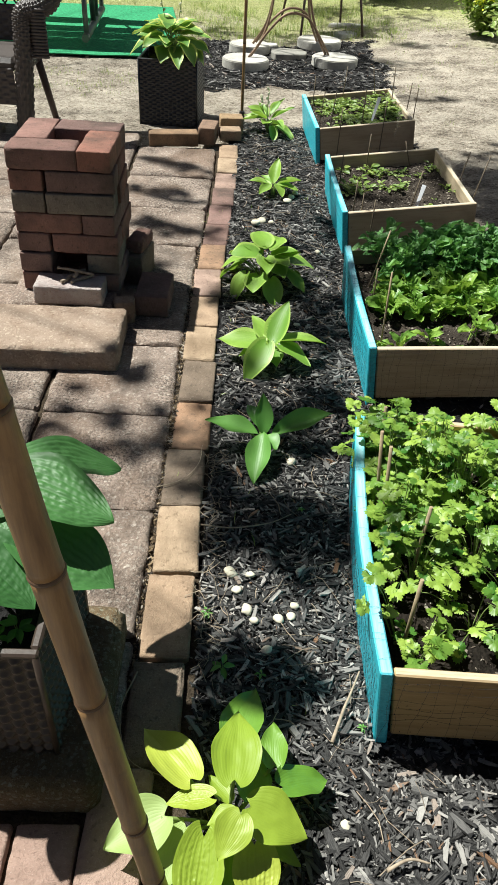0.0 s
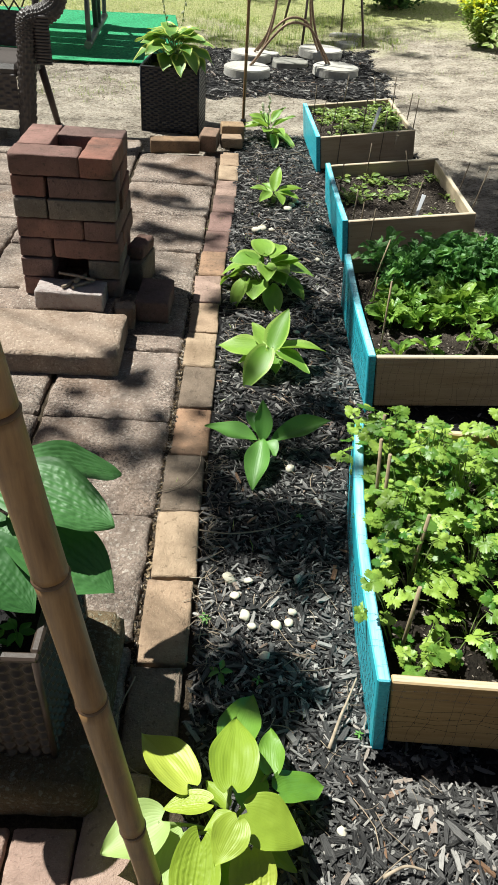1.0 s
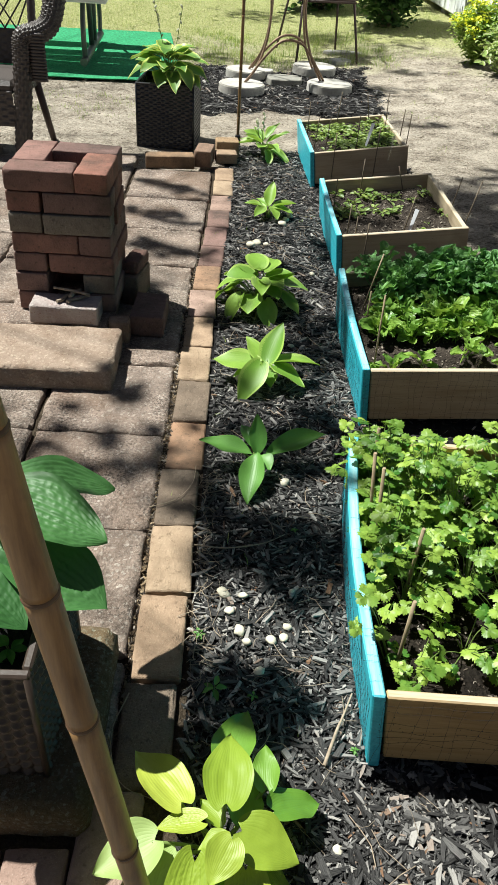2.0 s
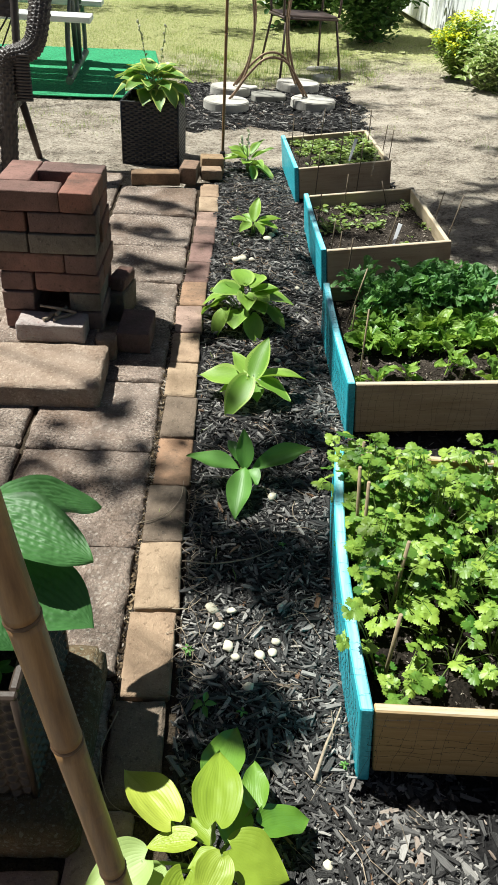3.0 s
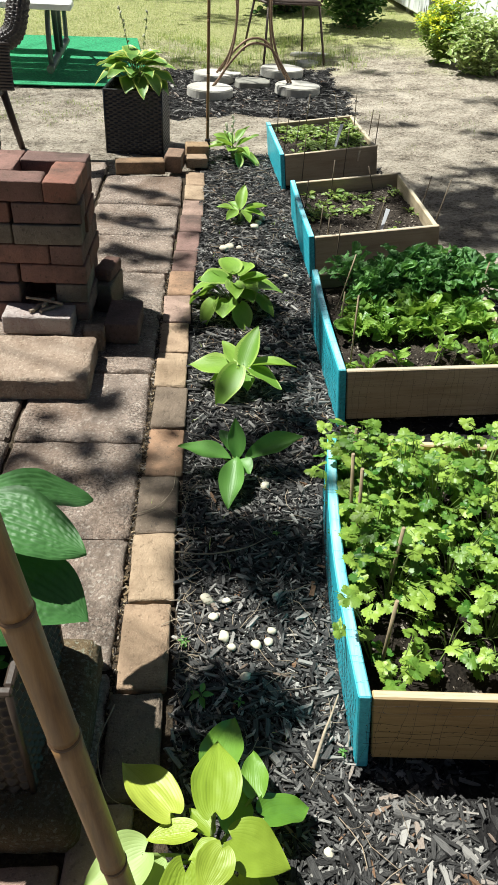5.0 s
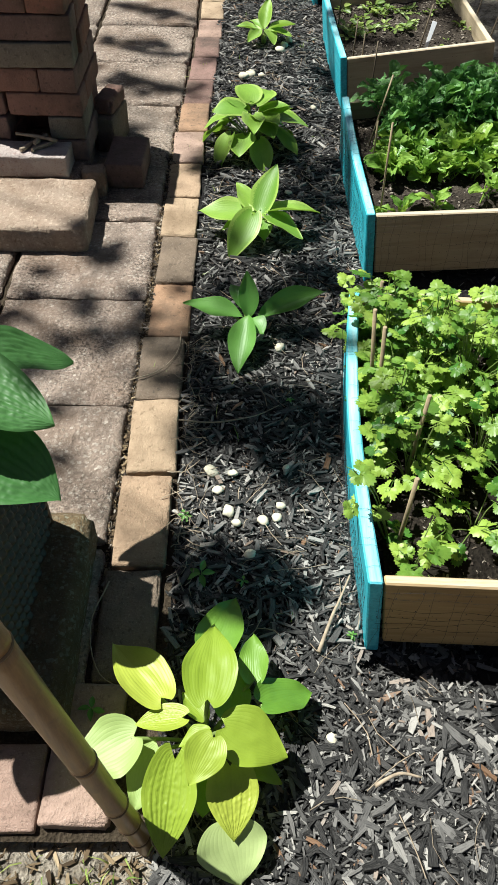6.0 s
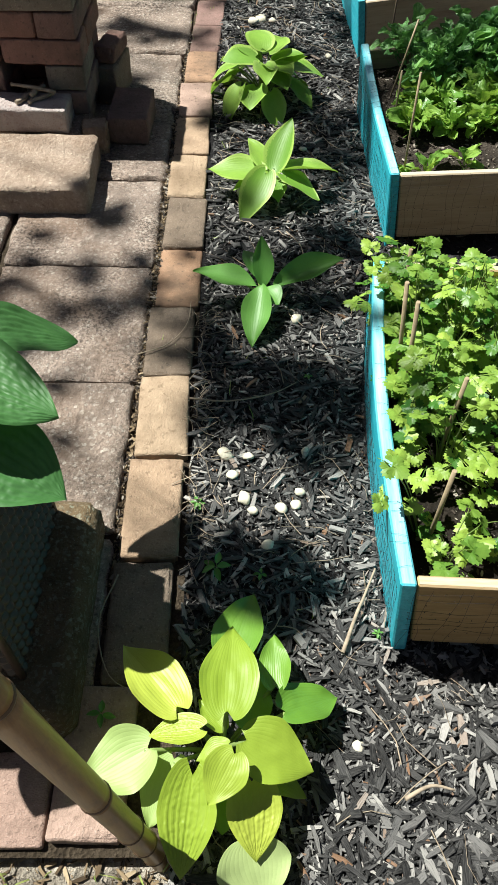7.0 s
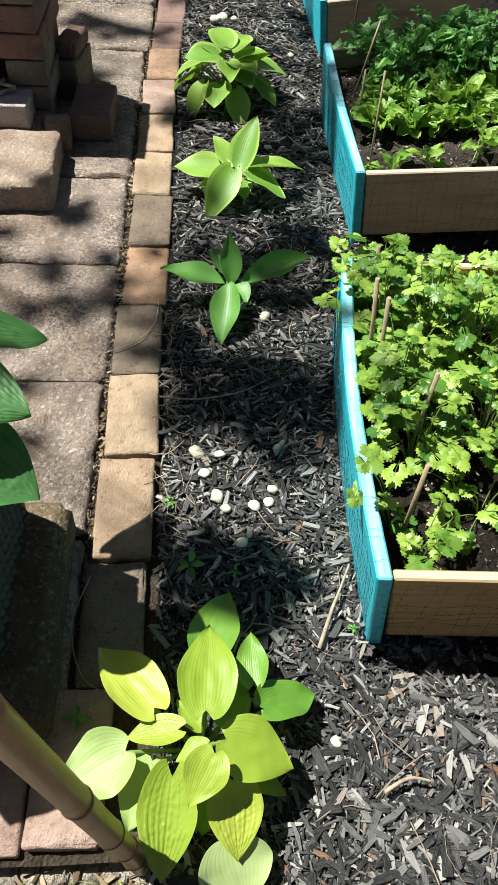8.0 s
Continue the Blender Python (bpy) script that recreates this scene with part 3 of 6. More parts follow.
def on_soil(k, x, y):
    m, h, *_ = beds[k]
    return m @ Vector((x, y, h(x, y)))


# ---- paving ----
RNG = random.Random(11)


def slab_mesh(sx, sy, sz, seed, bevel, wob, grid=5):
    """A cast slab with worn, uneven rounded edges; its top lies at z = 0."""
    rng = random.Random(seed)
    xs = [-sx / 2, -sx / 2 + bevel] + [sx * (i / grid - 0.5) for i in range(1, grid)] + [sx / 2 - bevel, sx / 2]
    ys = [-sy / 2, -sy / 2 + bevel] + [sy * (i / grid - 0.5) for i in range(1, grid)] + [sy / 2 - bevel, sy / 2]
    nx, ny = len(xs), len(ys)
    V, F = [], []
    for j, y in enumerate(ys):
        for i, x in enumerate(xs):
            rim = i in (0, nx - 1) or j in (0, ny - 1)
            corner = i in (0, nx - 1) and j in (0, ny - 1)
            z = -bevel * (0.9 if rim else 0.0) - (bevel * 0.8 if corner else 0)
            px, py = x + rng.uniform(-wob, wob), y + rng.uniform(-wob, wob)
            if corner:
                px, py = px * (1 - bevel / sx), py * (1 - bevel / sy)
            V.append((px, py, z + rng.uniform(-wob, wob) * 0.3 + 0.002 * noise.noise(Vector((x * 22, y * 22, seed)))))
    F = [(j * nx + i, j * nx + i + 1, (j + 1) * nx + i + 1, (j + 1) * nx + i) for j in range(ny - 1) for i in range(nx - 1)]
    rim = [i for i in range(nx)] + [j * nx + nx - 1 for j in range(1, ny)] + [(ny - 1) * nx + i for i in range(nx - 2, -1, -1)] + [j * nx for j in range(ny - 2, 0, -1)]
    low = len(V)
    V += [(V[i][0] * 1.0, V[i][1] * 1.0, -sz) for i in rim]
    k = len(rim)
    F += [(rim[(a + 1) % k], rim[a], low + a, low + (a + 1) % k) for a in range(k)]
    me = pydata("paver", V, F, smooth=True)
    me.set_sharp_from_angle(angle=radians(50))
    return me


def brick_mesh(L=0.194, W=0.094, H=0.058, seed=0, bevel=0.005):
    """A fired brick with rounded, chipped edges and slightly uneven faces."""
    half = Vector((L / 2, W / 2, H / 2))
    axes = []
    for h, n in zip(half, (9, 5, 3)):
        axes.append([-h, -h + bevel * 0.45] + [(-h + bevel) + (2 * h - 2 * bevel) * i / n for i in range(n + 1)] + [h - bevel * 0.45, h])
    top = [len(a) - 1 for a in axes]
    ids, V, F = {}, [], []
    def vert(key):
        if key not in ids:
            p = Vector([axes[k][key[k]] for k in range(3)])
            c = Vector([min(max(p[k], -half[k] + bevel), half[k] - bevel) for k in range(3)])
            d = p - c
            rim = sum(abs(q) > 1e-6 for q in d)
            p = c + d.normalized() * bevel
            p += d.normalized() * (0.0016 * noise.noise(p * 45 + Vector((seed, 0, 3))) + 0.0008 * noise.noise(p * 150 + Vector((seed, 5, 0))))
            if rim > 1:
                p -= d * 1.1 * max(0.0, noise.noise(p * 38 + Vector((0, seed * 3.1, 7))) - 0.05)
            ids[key] = len(V)
            V.append(p)
        return ids[key]
    for a in range(3):
        b, c = (a + 1) % 3, (a + 2) % 3
        for end in (0, top[a]):
            for i in range(top[b]):
                for j in range(top[c]):
                    quad = []
                    for u, v in ((i, j), (i + 1, j), (i + 1, j + 1), (i, j + 1)):
                        key = [0, 0, 0]
                        key[a], key[b], key[c] = end, u, v
                        quad.append(vert(tuple(key)))
                    F.append(quad if end else quad[::-1])
    return pydata("brick", V, F)


bedding = part("joint_dirt", pydata("joint_dirt", *sheet(list(np.linspace(-2.0, -0.05, 60)), list(np.linspace(0.36, 3.74, 120)), lambda x, y: -0.018 + 0.007 * noise.noise(Vector((x * 14, y * 14, 8))))), M_JOINT)
tagged(bedding, "dark dirt filling the joints between pavers", "joint dirt", kind="structure")
patio = thing("patio", Matrix(), "worn concrete paver patio with sandy joints", "patio", kind="structure")
pavers = [slab_mesh(0.335, 0.335, 0.05, s, 0.008, 0.0030, 14) for s in range(6)]
for me in pavers:
    me.materials.append(M_PAVER)
ROWS_Y = [3.90, 3.70, 3.285, 2.915, 2.555, 2.20, 1.848, 1.508, 1.155, 0.815, 0.49]
for c, (x1, x0, dy) in enumerate([(-0.178, -0.505, 0.0), (-0.517, -0.86, 0.0), (-0.872, -1.21, -0.14), (-1.225, -1.56, 0.03), (-1.57, -1.91, -0.1)]):
    for r, (y1, y0) in enumerate(zip(ROWS_Y, ROWS_Y[1:])):
        if c == 0 and y1 > 3.8:
            continue
        if c < 2 and y0 < 0.5:
            y0 = 0.505
        if c == 0:
            x1 = float(np.interp((y0 + y1) / 2, [0.8, 1.5, 2.2, 2.9, 3.5], [-0.182, -0.172, -0.160, -0.136, -0.127]))
        w, d = x1 - x0, y1 - y0 - 0.011
        ob = part("paver", pavers[RNG.randrange(6)], None, patio)
        ob.location = ((x0 + x1) / 2 + RNG.uniform(-0.003, 0.003), (y0 + y1) / 2 + dy, RNG.uniform(-0.004, 0.002))
        ob.rotation_euler = (RNG.uniform(-0.006, 0.006), RNG.uniform(-0.006, 0.006), RNG.uniform(-0.012, 0.012) + (math.pi if RNG.random() < 0.5 else 0))
        ob.scale = (w / 0.335, d / 0.335, 1)

edging = thing("brick_edging", Matrix(), "row of old clay bricks edging the mulch bed", "brick edging", kind="structure")
EDGE_X = [-0.168, -0.128, -0.122, -0.118, -0.118, -0.110, -0.106, -0.110, -0.108, -0.105, -0.096, -0.088, -0.080, -0.072, -0.066, -0.062, -0.060]
TONES = [M_PINK, M_DULL, M_TAN, M_YEL, M_DULL, M_ORANGE, M_DULL, M_YEL, M_TAN, M_PINK, M_ORANGE, M_PURPLE, M_PURPLE, M_PURPLE, M_PINK, M_YEL, M_TAN]
for k, x in enumerate(EDGE_X):
    ob = part("brick", brick_mesh(seed=k), TONES[k], edging)
    ob.location = (x, 0.470 + 0.2 * k + RNG.uniform(-0.003, 0.003), -0.029 + RNG.uniform(-0.004, 0.003))
    ob.rotation_euler = (RNG.uniform(-0.02, 0.02), RNG.uniform(-0.02, 0.02), math.pi / 2 + RNG.uniform(-0.03, 0.03))
for x, y, a in ((-0.268, 0.425, 90), (-0.37, 0.425, 90), (-0.47, 0.425, 90)):
    ob = part("brick", brick_mesh(seed=40 + int(-100 * x)), M_PINK, edging)
    ob.location, ob.rotation_euler, ob.scale = (x, y, -0.03), (0, 0, radians(a)), (0.58, 1, 1)

# low heap of bricks at the far end of the edging
def loose_brick(x, y, z, a, mat, label, size=(0.194, 0.094, 0.058), group="loose bricks", seed=1, tilt=0.0, bevel=0.0045):
    ob = part("brick", brick_mesh(*size, seed=seed, bevel=bevel), mat)
    ob.matrix_world = pose(x, y, z, tilt, 0, a)
    return tagged(ob, label, "brick", group)


loose_brick(-0.340, 3.745, 0.030, 9, M_EDGE, "broken tan cored brick lying before the planter", (0.245, 0.085, 0.062), seed=21)
loose_brick(-0.168, 3.83, 0.040, 84, M_EDGE, "dark brown brick standing on edge beside the planter", (0.15, 0.085, 0.082), seed=22)
loose_brick(-0.058, 3.875, 0.028, 8, M_EDGE, "tan brick lying across the end of edging", (0.11, 0.085, 0.05), seed=23)
loose_brick(-0.055, 3.985, 0.045, 6, M_EDGE, "tan brick lying behind the edging row", (0.12, 0.094, 0.08), seed=24)


# ---- brick rocket stove ----
def stove():
    t = thing("brick_stove", pose(-0.664, 2.04, 0.06), "small stacked red brick rocket stove with square flue", "brick stove")
    rng = random.Random(5)
    meshes = [brick_mesh(seed=30 + s, bevel=0.004) for s in range(7)]
    halves = [brick_mesh(0.094, 0.094, 0.058, 50 + s, 0.004) for s in range(3)]
    S = 0.294
    def lay(x, y, z, turn, mat, half=False):
        ob = part("brick", (halves if half else meshes)[rng.randrange(3 if half else 7)].copy(), mat, t)
        ob.location = (x + rng.uniform(-0.004, 0.004), y + rng.uniform(-0.004, 0.004), z)
        ob.rotation_euler = (0, 0, radians(90 if turn else 0) + rng.uniform(-0.03, 0.03))
    h = 0.0615
    for k, kind in enumerate(["gap", "gap", "SL", "LS", "SL", "SL", "LS"]):
        z = 0.03 + h * k
        mat = M_GREYBRICK if k == 4 else M_RED
        if kind == "gap":
            lay(0.047, 0.097, z, True, M_RED)
            lay(S - 0.047, 0.097, z, True, M_GREYBRICK if k == 1 else M_RED)
            lay(0.097, S - 0.047, z, False, M_RED)
            lay(S - 0.047, S - 0.047, z, False, M_RED, True)
        elif kind == "LS":
            lay(0.097, 0.047, z, False, mat)
            lay(S - 0.047, 0.097, z, True, mat)
            lay(S - 0.097, S - 0.047, z, False, M_RED)
            lay(0.047, S - 0.097, z, True, M_RED)
        else:
            lay(S - 0.097, 0.047, z, False, mat)
            lay(0.047, 0.097, z, True, mat)
            lay(0.097, S - 0.047, z, False, M_RED)
            lay(S - 0.047, S - 0.097, z, True, M_RED)
    return t


stove()


def block(name, x, y, z, sx, sy, sz, mat, label, category, bevel=0.012, seed=1, a=0.0):
    me = slab_mesh(sx, sy, sz, seed, bevel, 0.0015, 16)
    ob = part(name, me, mat)
    ob.matrix_world = pose(x, y, z, 0, 0, a)
    return tagged(ob, label, category)


block("stove_base", -0.5425, 2.165, 0.058, 0.315, 0.42, 0.058, M_PAVER, "grey concrete block under the brick stove", "concrete block", 0.008, 61)
block("step_slab", -0.57, 1.812, 0.068, 0.47, 0.245, 0.068, M_SLAB, "thick tan concrete slab before the brick stove", "concrete slab", 0.008, 62, 0.8)
block("small_block", -0.351, 1.985, 0.069, 0.062, 0.052, 0.069, M_SLAB, "small pale concrete block beside the thick slab", "concrete block", 0.007, 64, 4)
loose_brick(-0.512, 1.993, 0.090, -1, M_WHITEBRICK, "whitewashed brick with kindling lying on it", (0.205, 0.092, 0.058), seed=25)
loose_brick(-0.268, 2.09, 0.036, 88, M_RED, "dark red brick lying beside the stove", (0.17, 0.105, 0.07), seed=26)
loose_brick(-0.335, 2.29, 0.05, 80, M_DULL, "grey brick standing against the stove", (0.15, 0.055, 0.10), seed=27)
loose_brick(-0.337, 2.30, 0.122, 76, M_RED, "worn red brick stacked beside the stove", (0.12, 0.058, 0.045), seed=28, bevel=0.010)


def kindling(x, y, z, a, L, r, seed):
    rng = random.Random(seed)
    bm = bmesh.new()
    pts = [(L * (t - 0.5), rng.uniform(-1, 1) * 0.004, rng.uniform(-1, 1) * 0.002) for t in (0, 0.25, 0.5, 0.75, 1)]
    tube(bm, smooth_line(pts, 3), [r * rng.uniform(0.8, 1.15) for _ in range(13)], 6)
    ob = part("stick", bm, M_TWIG)
    ob.matrix_world = pose(x, y, z, 0, rng.uniform(-4, 4), a)
    return tagged(ob, "short dry stick of kindling", "stick", "kindling on the white brick")


for i, args in enumerate([(-0.51, 2.005, 0.126, 62, 0.085, 0.006), (-0.49, 2.02, 0.133, 70, 0.06, 0.006), (-0.475, 1.995, 0.126, 35, 0.07, 0.005), (-0.495, 2.015, 0.142, -12, 0.115, 0.0045),
                          (-0.50, 2.08, 0.085, 80, 0.09, 0.011), (-0.53, 2.09, 0.085, 95, 0.09, 0.009)]):
    kindling(*args, 70 + i)


# ---- leaves ----
def leaf_mesh(profile, seed, droop=0.25, cup=0.10, wav=0.02, crumple=0.0, nu=16, nv=8, stalk=0.0, lobe=0.08, freq=6.0, groove=0.0, quilt=0.0):
    """A leaf of length 1 and width 1 that grows along +y from the origin, its face towards +z."""
    rng = random.Random(seed)
    off = rng.uniform(0, 50)
    V, F, U = [], [], []
    for i in range(nu + 1):
        u = 0.5 - 0.5 * math.cos(math.pi * i / nu)
        w = 0.5 * profile(u)
        ang = droop * (u - 0.15)
        yc, zc = u, -droop * (u * u * 0.5) + 0.12 * droop
        heart = lobe * (1 - min(u / 0.4, 1)) ** 2
        for j in range(nv + 1):
            v = 2 * j / nv - 1
            x = w * v
            back = heart * abs(v) ** 1.2
            z = zc + cup * abs(v) ** 1.8 * profile(u) - cup * 0.35 * profile(u)
            z += wav * math.sin(9 * u + 2.2 * (1 if v > 0 else -1) + off) * abs(v) ** 2
            z += groove * (abs(math.sin(9 * v)) ** 0.6 - 0.6) * math.sin(math.pi * min(u + 0.1, 1))
            if quilt:
                # blisters between the ribs, uneven in size and largest in the middle of the blade
                a = 13 * u + 1.6 * abs(v) + 1.1 * noise.noise(Vector((u * 7 + off, v * 5, 1))) + (0.5 if int(abs(v) * 5 + 8) % 2 else 0.0)
                swell = abs(math.sin(math.pi * a)) ** 0.7 * abs(math.sin(math.pi * 5 * v)) ** 0.6
                z += quilt * swell * math.sin(math.pi * min(u * 0.95 + 0.05, 1)) * (1 - abs(v) ** 6) * (0.75 + 0.5 * noise.noise(Vector((u * 4, v * 3, off))))
            z += crumple * noise.noise(Vector((x * freq + off, u * freq, off)))
            V.append((x, yc - back, z))
            U.append((u, v))
    n1 = nv + 1
    F = [(i * n1 + j, i * n1 + j + 1, (i + 1) * n1 + j + 1, (i + 1) * n1 + j) for i in range(nu) for j in range(nv)]
    if stalk:
        k = len(V)
        for t in (0, 0.5, 1):
            for a in range(4):
                c, s = math.cos(a * math.pi / 2), math.sin(a * math.pi / 2)
                V.append((0.03 * c, -stalk * t + 0.05, -0.25 * stalk * t * t + 0.03 * s))
                U.append((0.0, 0.02))
        F += [(k + 4 * r + a, k + 4 * r + (a + 1) % 4, k + 4 * r + 4 + (a + 1) % 4, k + 4 * r + 4 + a) for r in (0, 1) for a in range(4)]
    return pydata("leaf", V, F, U)


def p_hosta(u):
    if u < 0.36:
        return 0.24 + 0.76 * math.sqrt(max(0.0, 1 - ((0.36 - u) / 0.36) ** 2))
    t = (u - 0.36) / 0.64
    return (1 - t ** 2.0) * (1 - 0.24 * t) + 0.004


def p_round(u):
    """Broad and round, with a small drawn-out tip."""
    if u < 0.42:
        return 0.24 + 0.76 * math.sqrt(max(0.0, 1 - ((0.42 - u) / 0.42) ** 2))
    t = (u - 0.42) / 0.58
    return (1 - t ** 2.4) * (1 - 0.14 * t) + 0.004


def p_lance(u):
    return math.sin(math.pi * min(1, u ** 0.8)) ** 0.85 + 0.01


def p_oval(u):
    return math.sqrt(max(0.0, 1 - (2 * u - 1) ** 2)) + 0.01


def p_spoon(u):
    """Widest past the middle, round at the tip."""
    return max(0.0, 1 - abs(2 * u ** 1.1 - 1) ** 2.7) ** 0.40 * (0.72 + 0.28 * u) + 0.02


def variants(profile, n, mat, seed, **kw):
    out = []
    for s in range(n):
        rng = random.Random(seed + s)
        a = {k: v * rng.uniform(0.6, 1.4) for k, v in kw.items() if k not in ("nu", "nv", "stalk", "lobe", "freq")}
        a.update({k: v for k, v in kw.items() if k in ("nu", "nv", "stalk", "lobe", "freq")})
        me = leaf_mesh(profile, seed + s, **a)
        me.materials.append(mat)
        out.append(me)
    return out


HOSTA = {m.name: variants(p_hosta, 5, m, 100, droop=0.45, cup=0.10, wav=0.02, lobe=0.15) for m in (M_HOSTA, M_HOSTAG, M_HOSTAB)}
HOSTA[M_HOSTAD.name] = variants(p_lance, 4, M_HOSTAD, 120, droop=0.6, cup=0.16, wav=0.03)
HOSTA["pot"] = variants(p_round, 5, M_HOSTAB, 140, droop=0.4, cup=0.09, wav=0.03, crumple=0.010, quilt=0.030, nu=72, nv=48, lobe=0.15, freq=7)
HOSTA["golden"] = variants(p_hosta, 6, M_HOSTA, 160, droop=0.42, cup=0.085, wav=0.04, crumple=0.010, groove=0.0028, nu=34, nv=40, lobe=0.10, freq=6)
for name, m in (("lime", M_HOSTAL), ("pale", M_HOSTAP)):
    HOSTA[name] = variants(p_hosta, 4, m, 190, droop=0.42, cup=0.085, wav=0.04, crumple=0.010, groove=0.0028, nu=34, nv=40, lobe=0.10, freq=6)
HOSTA["quilted"] = variants(p_hosta, 4, M_HOSTA, 180, droop=0.45, cup=0.10, wav=0.03, crumple=0.010, quilt=0.040, nu=64, nv=44, lobe=0.16, freq=6)
HOSTA["broad"] = variants(p_round, 5, M_HOSTAG, 150, droop=0.6, cup=0.10, wav=0.03, lobe=0.12)
HOSTA["edged"] = variants(p_hosta, 5, M_HOSTAV, 170, droop=0.7, cup=0.10, wav=0.04, lobe=0.12)
HOSTA["narrow"] = variants(p_lance, 4, M_HOSTAG, 130, droop=0.5, cup=0.15, wav=0.03)


def set_leaf(parent, me, base, tip, width, roll=0.0, lift=0.0, z_scale=None):
    """Lays a leaf between two points of its plant."""
    b, t = Vector(base), Vector(tip)
    y = (t - b)
    L = y.length
    y.normalize()
    x = y.cross(Vector((0, 0, 1)))
    x = x.normalized() if x.length > 1e-3 else Vector((1, 0, 0))
    z = x.cross(y)
    m = Matrix((x, y, z)).transposed().to_4x4()
    ob = part("leaf", me, None, parent)
    ob.matrix_local = Matrix.Translation(b) @ m @ pose(0, 0, 0, lift, roll, 0) @ Matrix.Diagonal((width, L, z_scale or L, 1))
    return ob


def hosta(x, y, z, leaves, kind, label, seed, stalk_r=0.0022, group="hostas along the mulch bed", mat=None):
    """leaves: (turn, reach of stalk, height of blade's base, length, width, pitch)."""
    t = thing("hosta", pose(x, y, z), label, "hosta", group)
    rng = random.Random(seed)
    meshes = HOSTA[kind]
    for turn, reach, high, L, W, pitch in leaves:
        a, p = radians(turn), radians(pitch)
        d = Vector((math.cos(a), math.sin(a), 0))
        b = d * reach + Vector((0, 0, high))
        tip = b + d * L * math.cos(p) + Vector((0, 0, L * math.sin(p)))
        set_leaf(t, meshes[rng.randrange(len(meshes))], b, tip, W, rng.uniform(-14, 14))
        bm = bmesh.new()
        tube(bm, smooth_line([d * 0.006, d * reach * 0.45 + Vector((0, 0, high * 0.62)), b + d * 0.01], 4), [stalk_r * 1.4] * 4 + [stalk_r] * 5, 5)
        part("stalk", bm, M_STEM, t)
    return t


def rosette(n, seed, r, high, L, W, lo=-10, hi=40, start=0):
    rng = random.Random(seed)
    out = []
    for i in range(n):
        ring = (i % 3) / 2
        out.append((start + i * 137.5 + rng.uniform(-18, 18), r * (0.35 + 0.65 * ring) * rng.uniform(0.8, 1.2), high * (1.25 - 0.6 * ring) * rng.uniform(0.8, 1.2),
                    L * rng.uniform(0.75, 1.15), W * rng.uniform(0.75, 1.15), hi + (lo - hi) * ring + rng.uniform(-10, 10)))
    return out


# golden hosta close to the camera
near = thing("hosta", pose(0.0, 0.48, -0.012), "large golden-green hosta growing at the mulch's end", "hosta", "hostas along the mulch bed")
NEAR = [
    ((0.007, 0.495, 0.118), (0.014, 0.614, 0.112), 0.072, 0, "a"),
    ((-0.057, 0.510, 0.085), (-0.135, 0.604, 0.075), 0.068, 8, "a"),
    ((0.010, 0.592, 0.045), (0.043, 0.693, 0.045), 0.068, -5, "l"),
    ((0.071, 0.547, 0.060), (0.070, 0.620, 0.062), 0.043, -10, "l"),
    ((0.081, 0.512, 0.062), (0.158, 0.547, 0.035), 0.063, -10, "l"),
    ((0.030, 0.467, 0.100), (0.114, 0.437, 0.082), 0.074, 6, "a"),
    ((0.016, 0.445, 0.128), (-0.013, 0.392, 0.115), 0.051, -10, "a"),
    ((-0.033, 0.432, 0.088), (-0.047, 0.327, 0.040), 0.068, 4, "q"),
    ((0.037, 0.427, 0.075), (0.045, 0.344, 0.050), 0.066, -4, "q"),
    ((0.052, 0.442, 0.055), (0.109, 0.418, 0.035), 0.035, -14, "a"),
    ((-0.027, 0.483, 0.090), (-0.091, 0.480, 0.082), 0.041, 10, "q"),
    ((-0.091, 0.467, 0.068), (-0.174, 0.427, 0.055), 0.078, 4, "p"),
    ((-0.059, 0.459, 0.050), (-0.088, 0.384, 0.032), 0.063, 8, "p"),
    ((0.034, 0.366, 0.040), (0.053, 0.304, 0.006), 0.087, 0, "p"),
    ((0.001, 0.490, 0.070), (-0.030, 0.527, 0.070), 0.030, 10, "a"),
    ((0.009, 0.461, 0.098), (-0.031, 0.448, 0.090), 0.031, 12, "a"),
    ((0.035, 0.500, 0.050), (0.044, 0.578, 0.050), 0.053, 5, "l"),
    ((0.006, 0.423, 0.050), (0.002, 0.375, 0.040), 0.048, -5, "l"),
]
rng_near = random.Random(3)
NEAR_KINDS = {"a": "golden", "q": "quilted", "l": "lime", "p": "pale"}
for b, tip, w, roll, kind in NEAR:
    off = Vector((0.0, 0.48, -0.012))
    b, tip = Vector(b) - off, Vector(tip) - off
    set_leaf(near, HOSTA[NEAR_KINDS[kind]][rng_near.randrange(4)], b, tip, w * 1.05, roll + rng_near.uniform(-6, 6), 3)
    bm = bmesh.new()
    mid = Vector((b.x * 0.4, b.y * 0.4, b.z * 0.55))
    tube(bm, smooth_line([(b.x * 0.08, b.y * 0.08, 0), mid, b + (tip - b) * 0.06], 4), [0.0042] * 4 + [0.003] * 5, 6)
    part("stalk", bm, M_STEM, near)

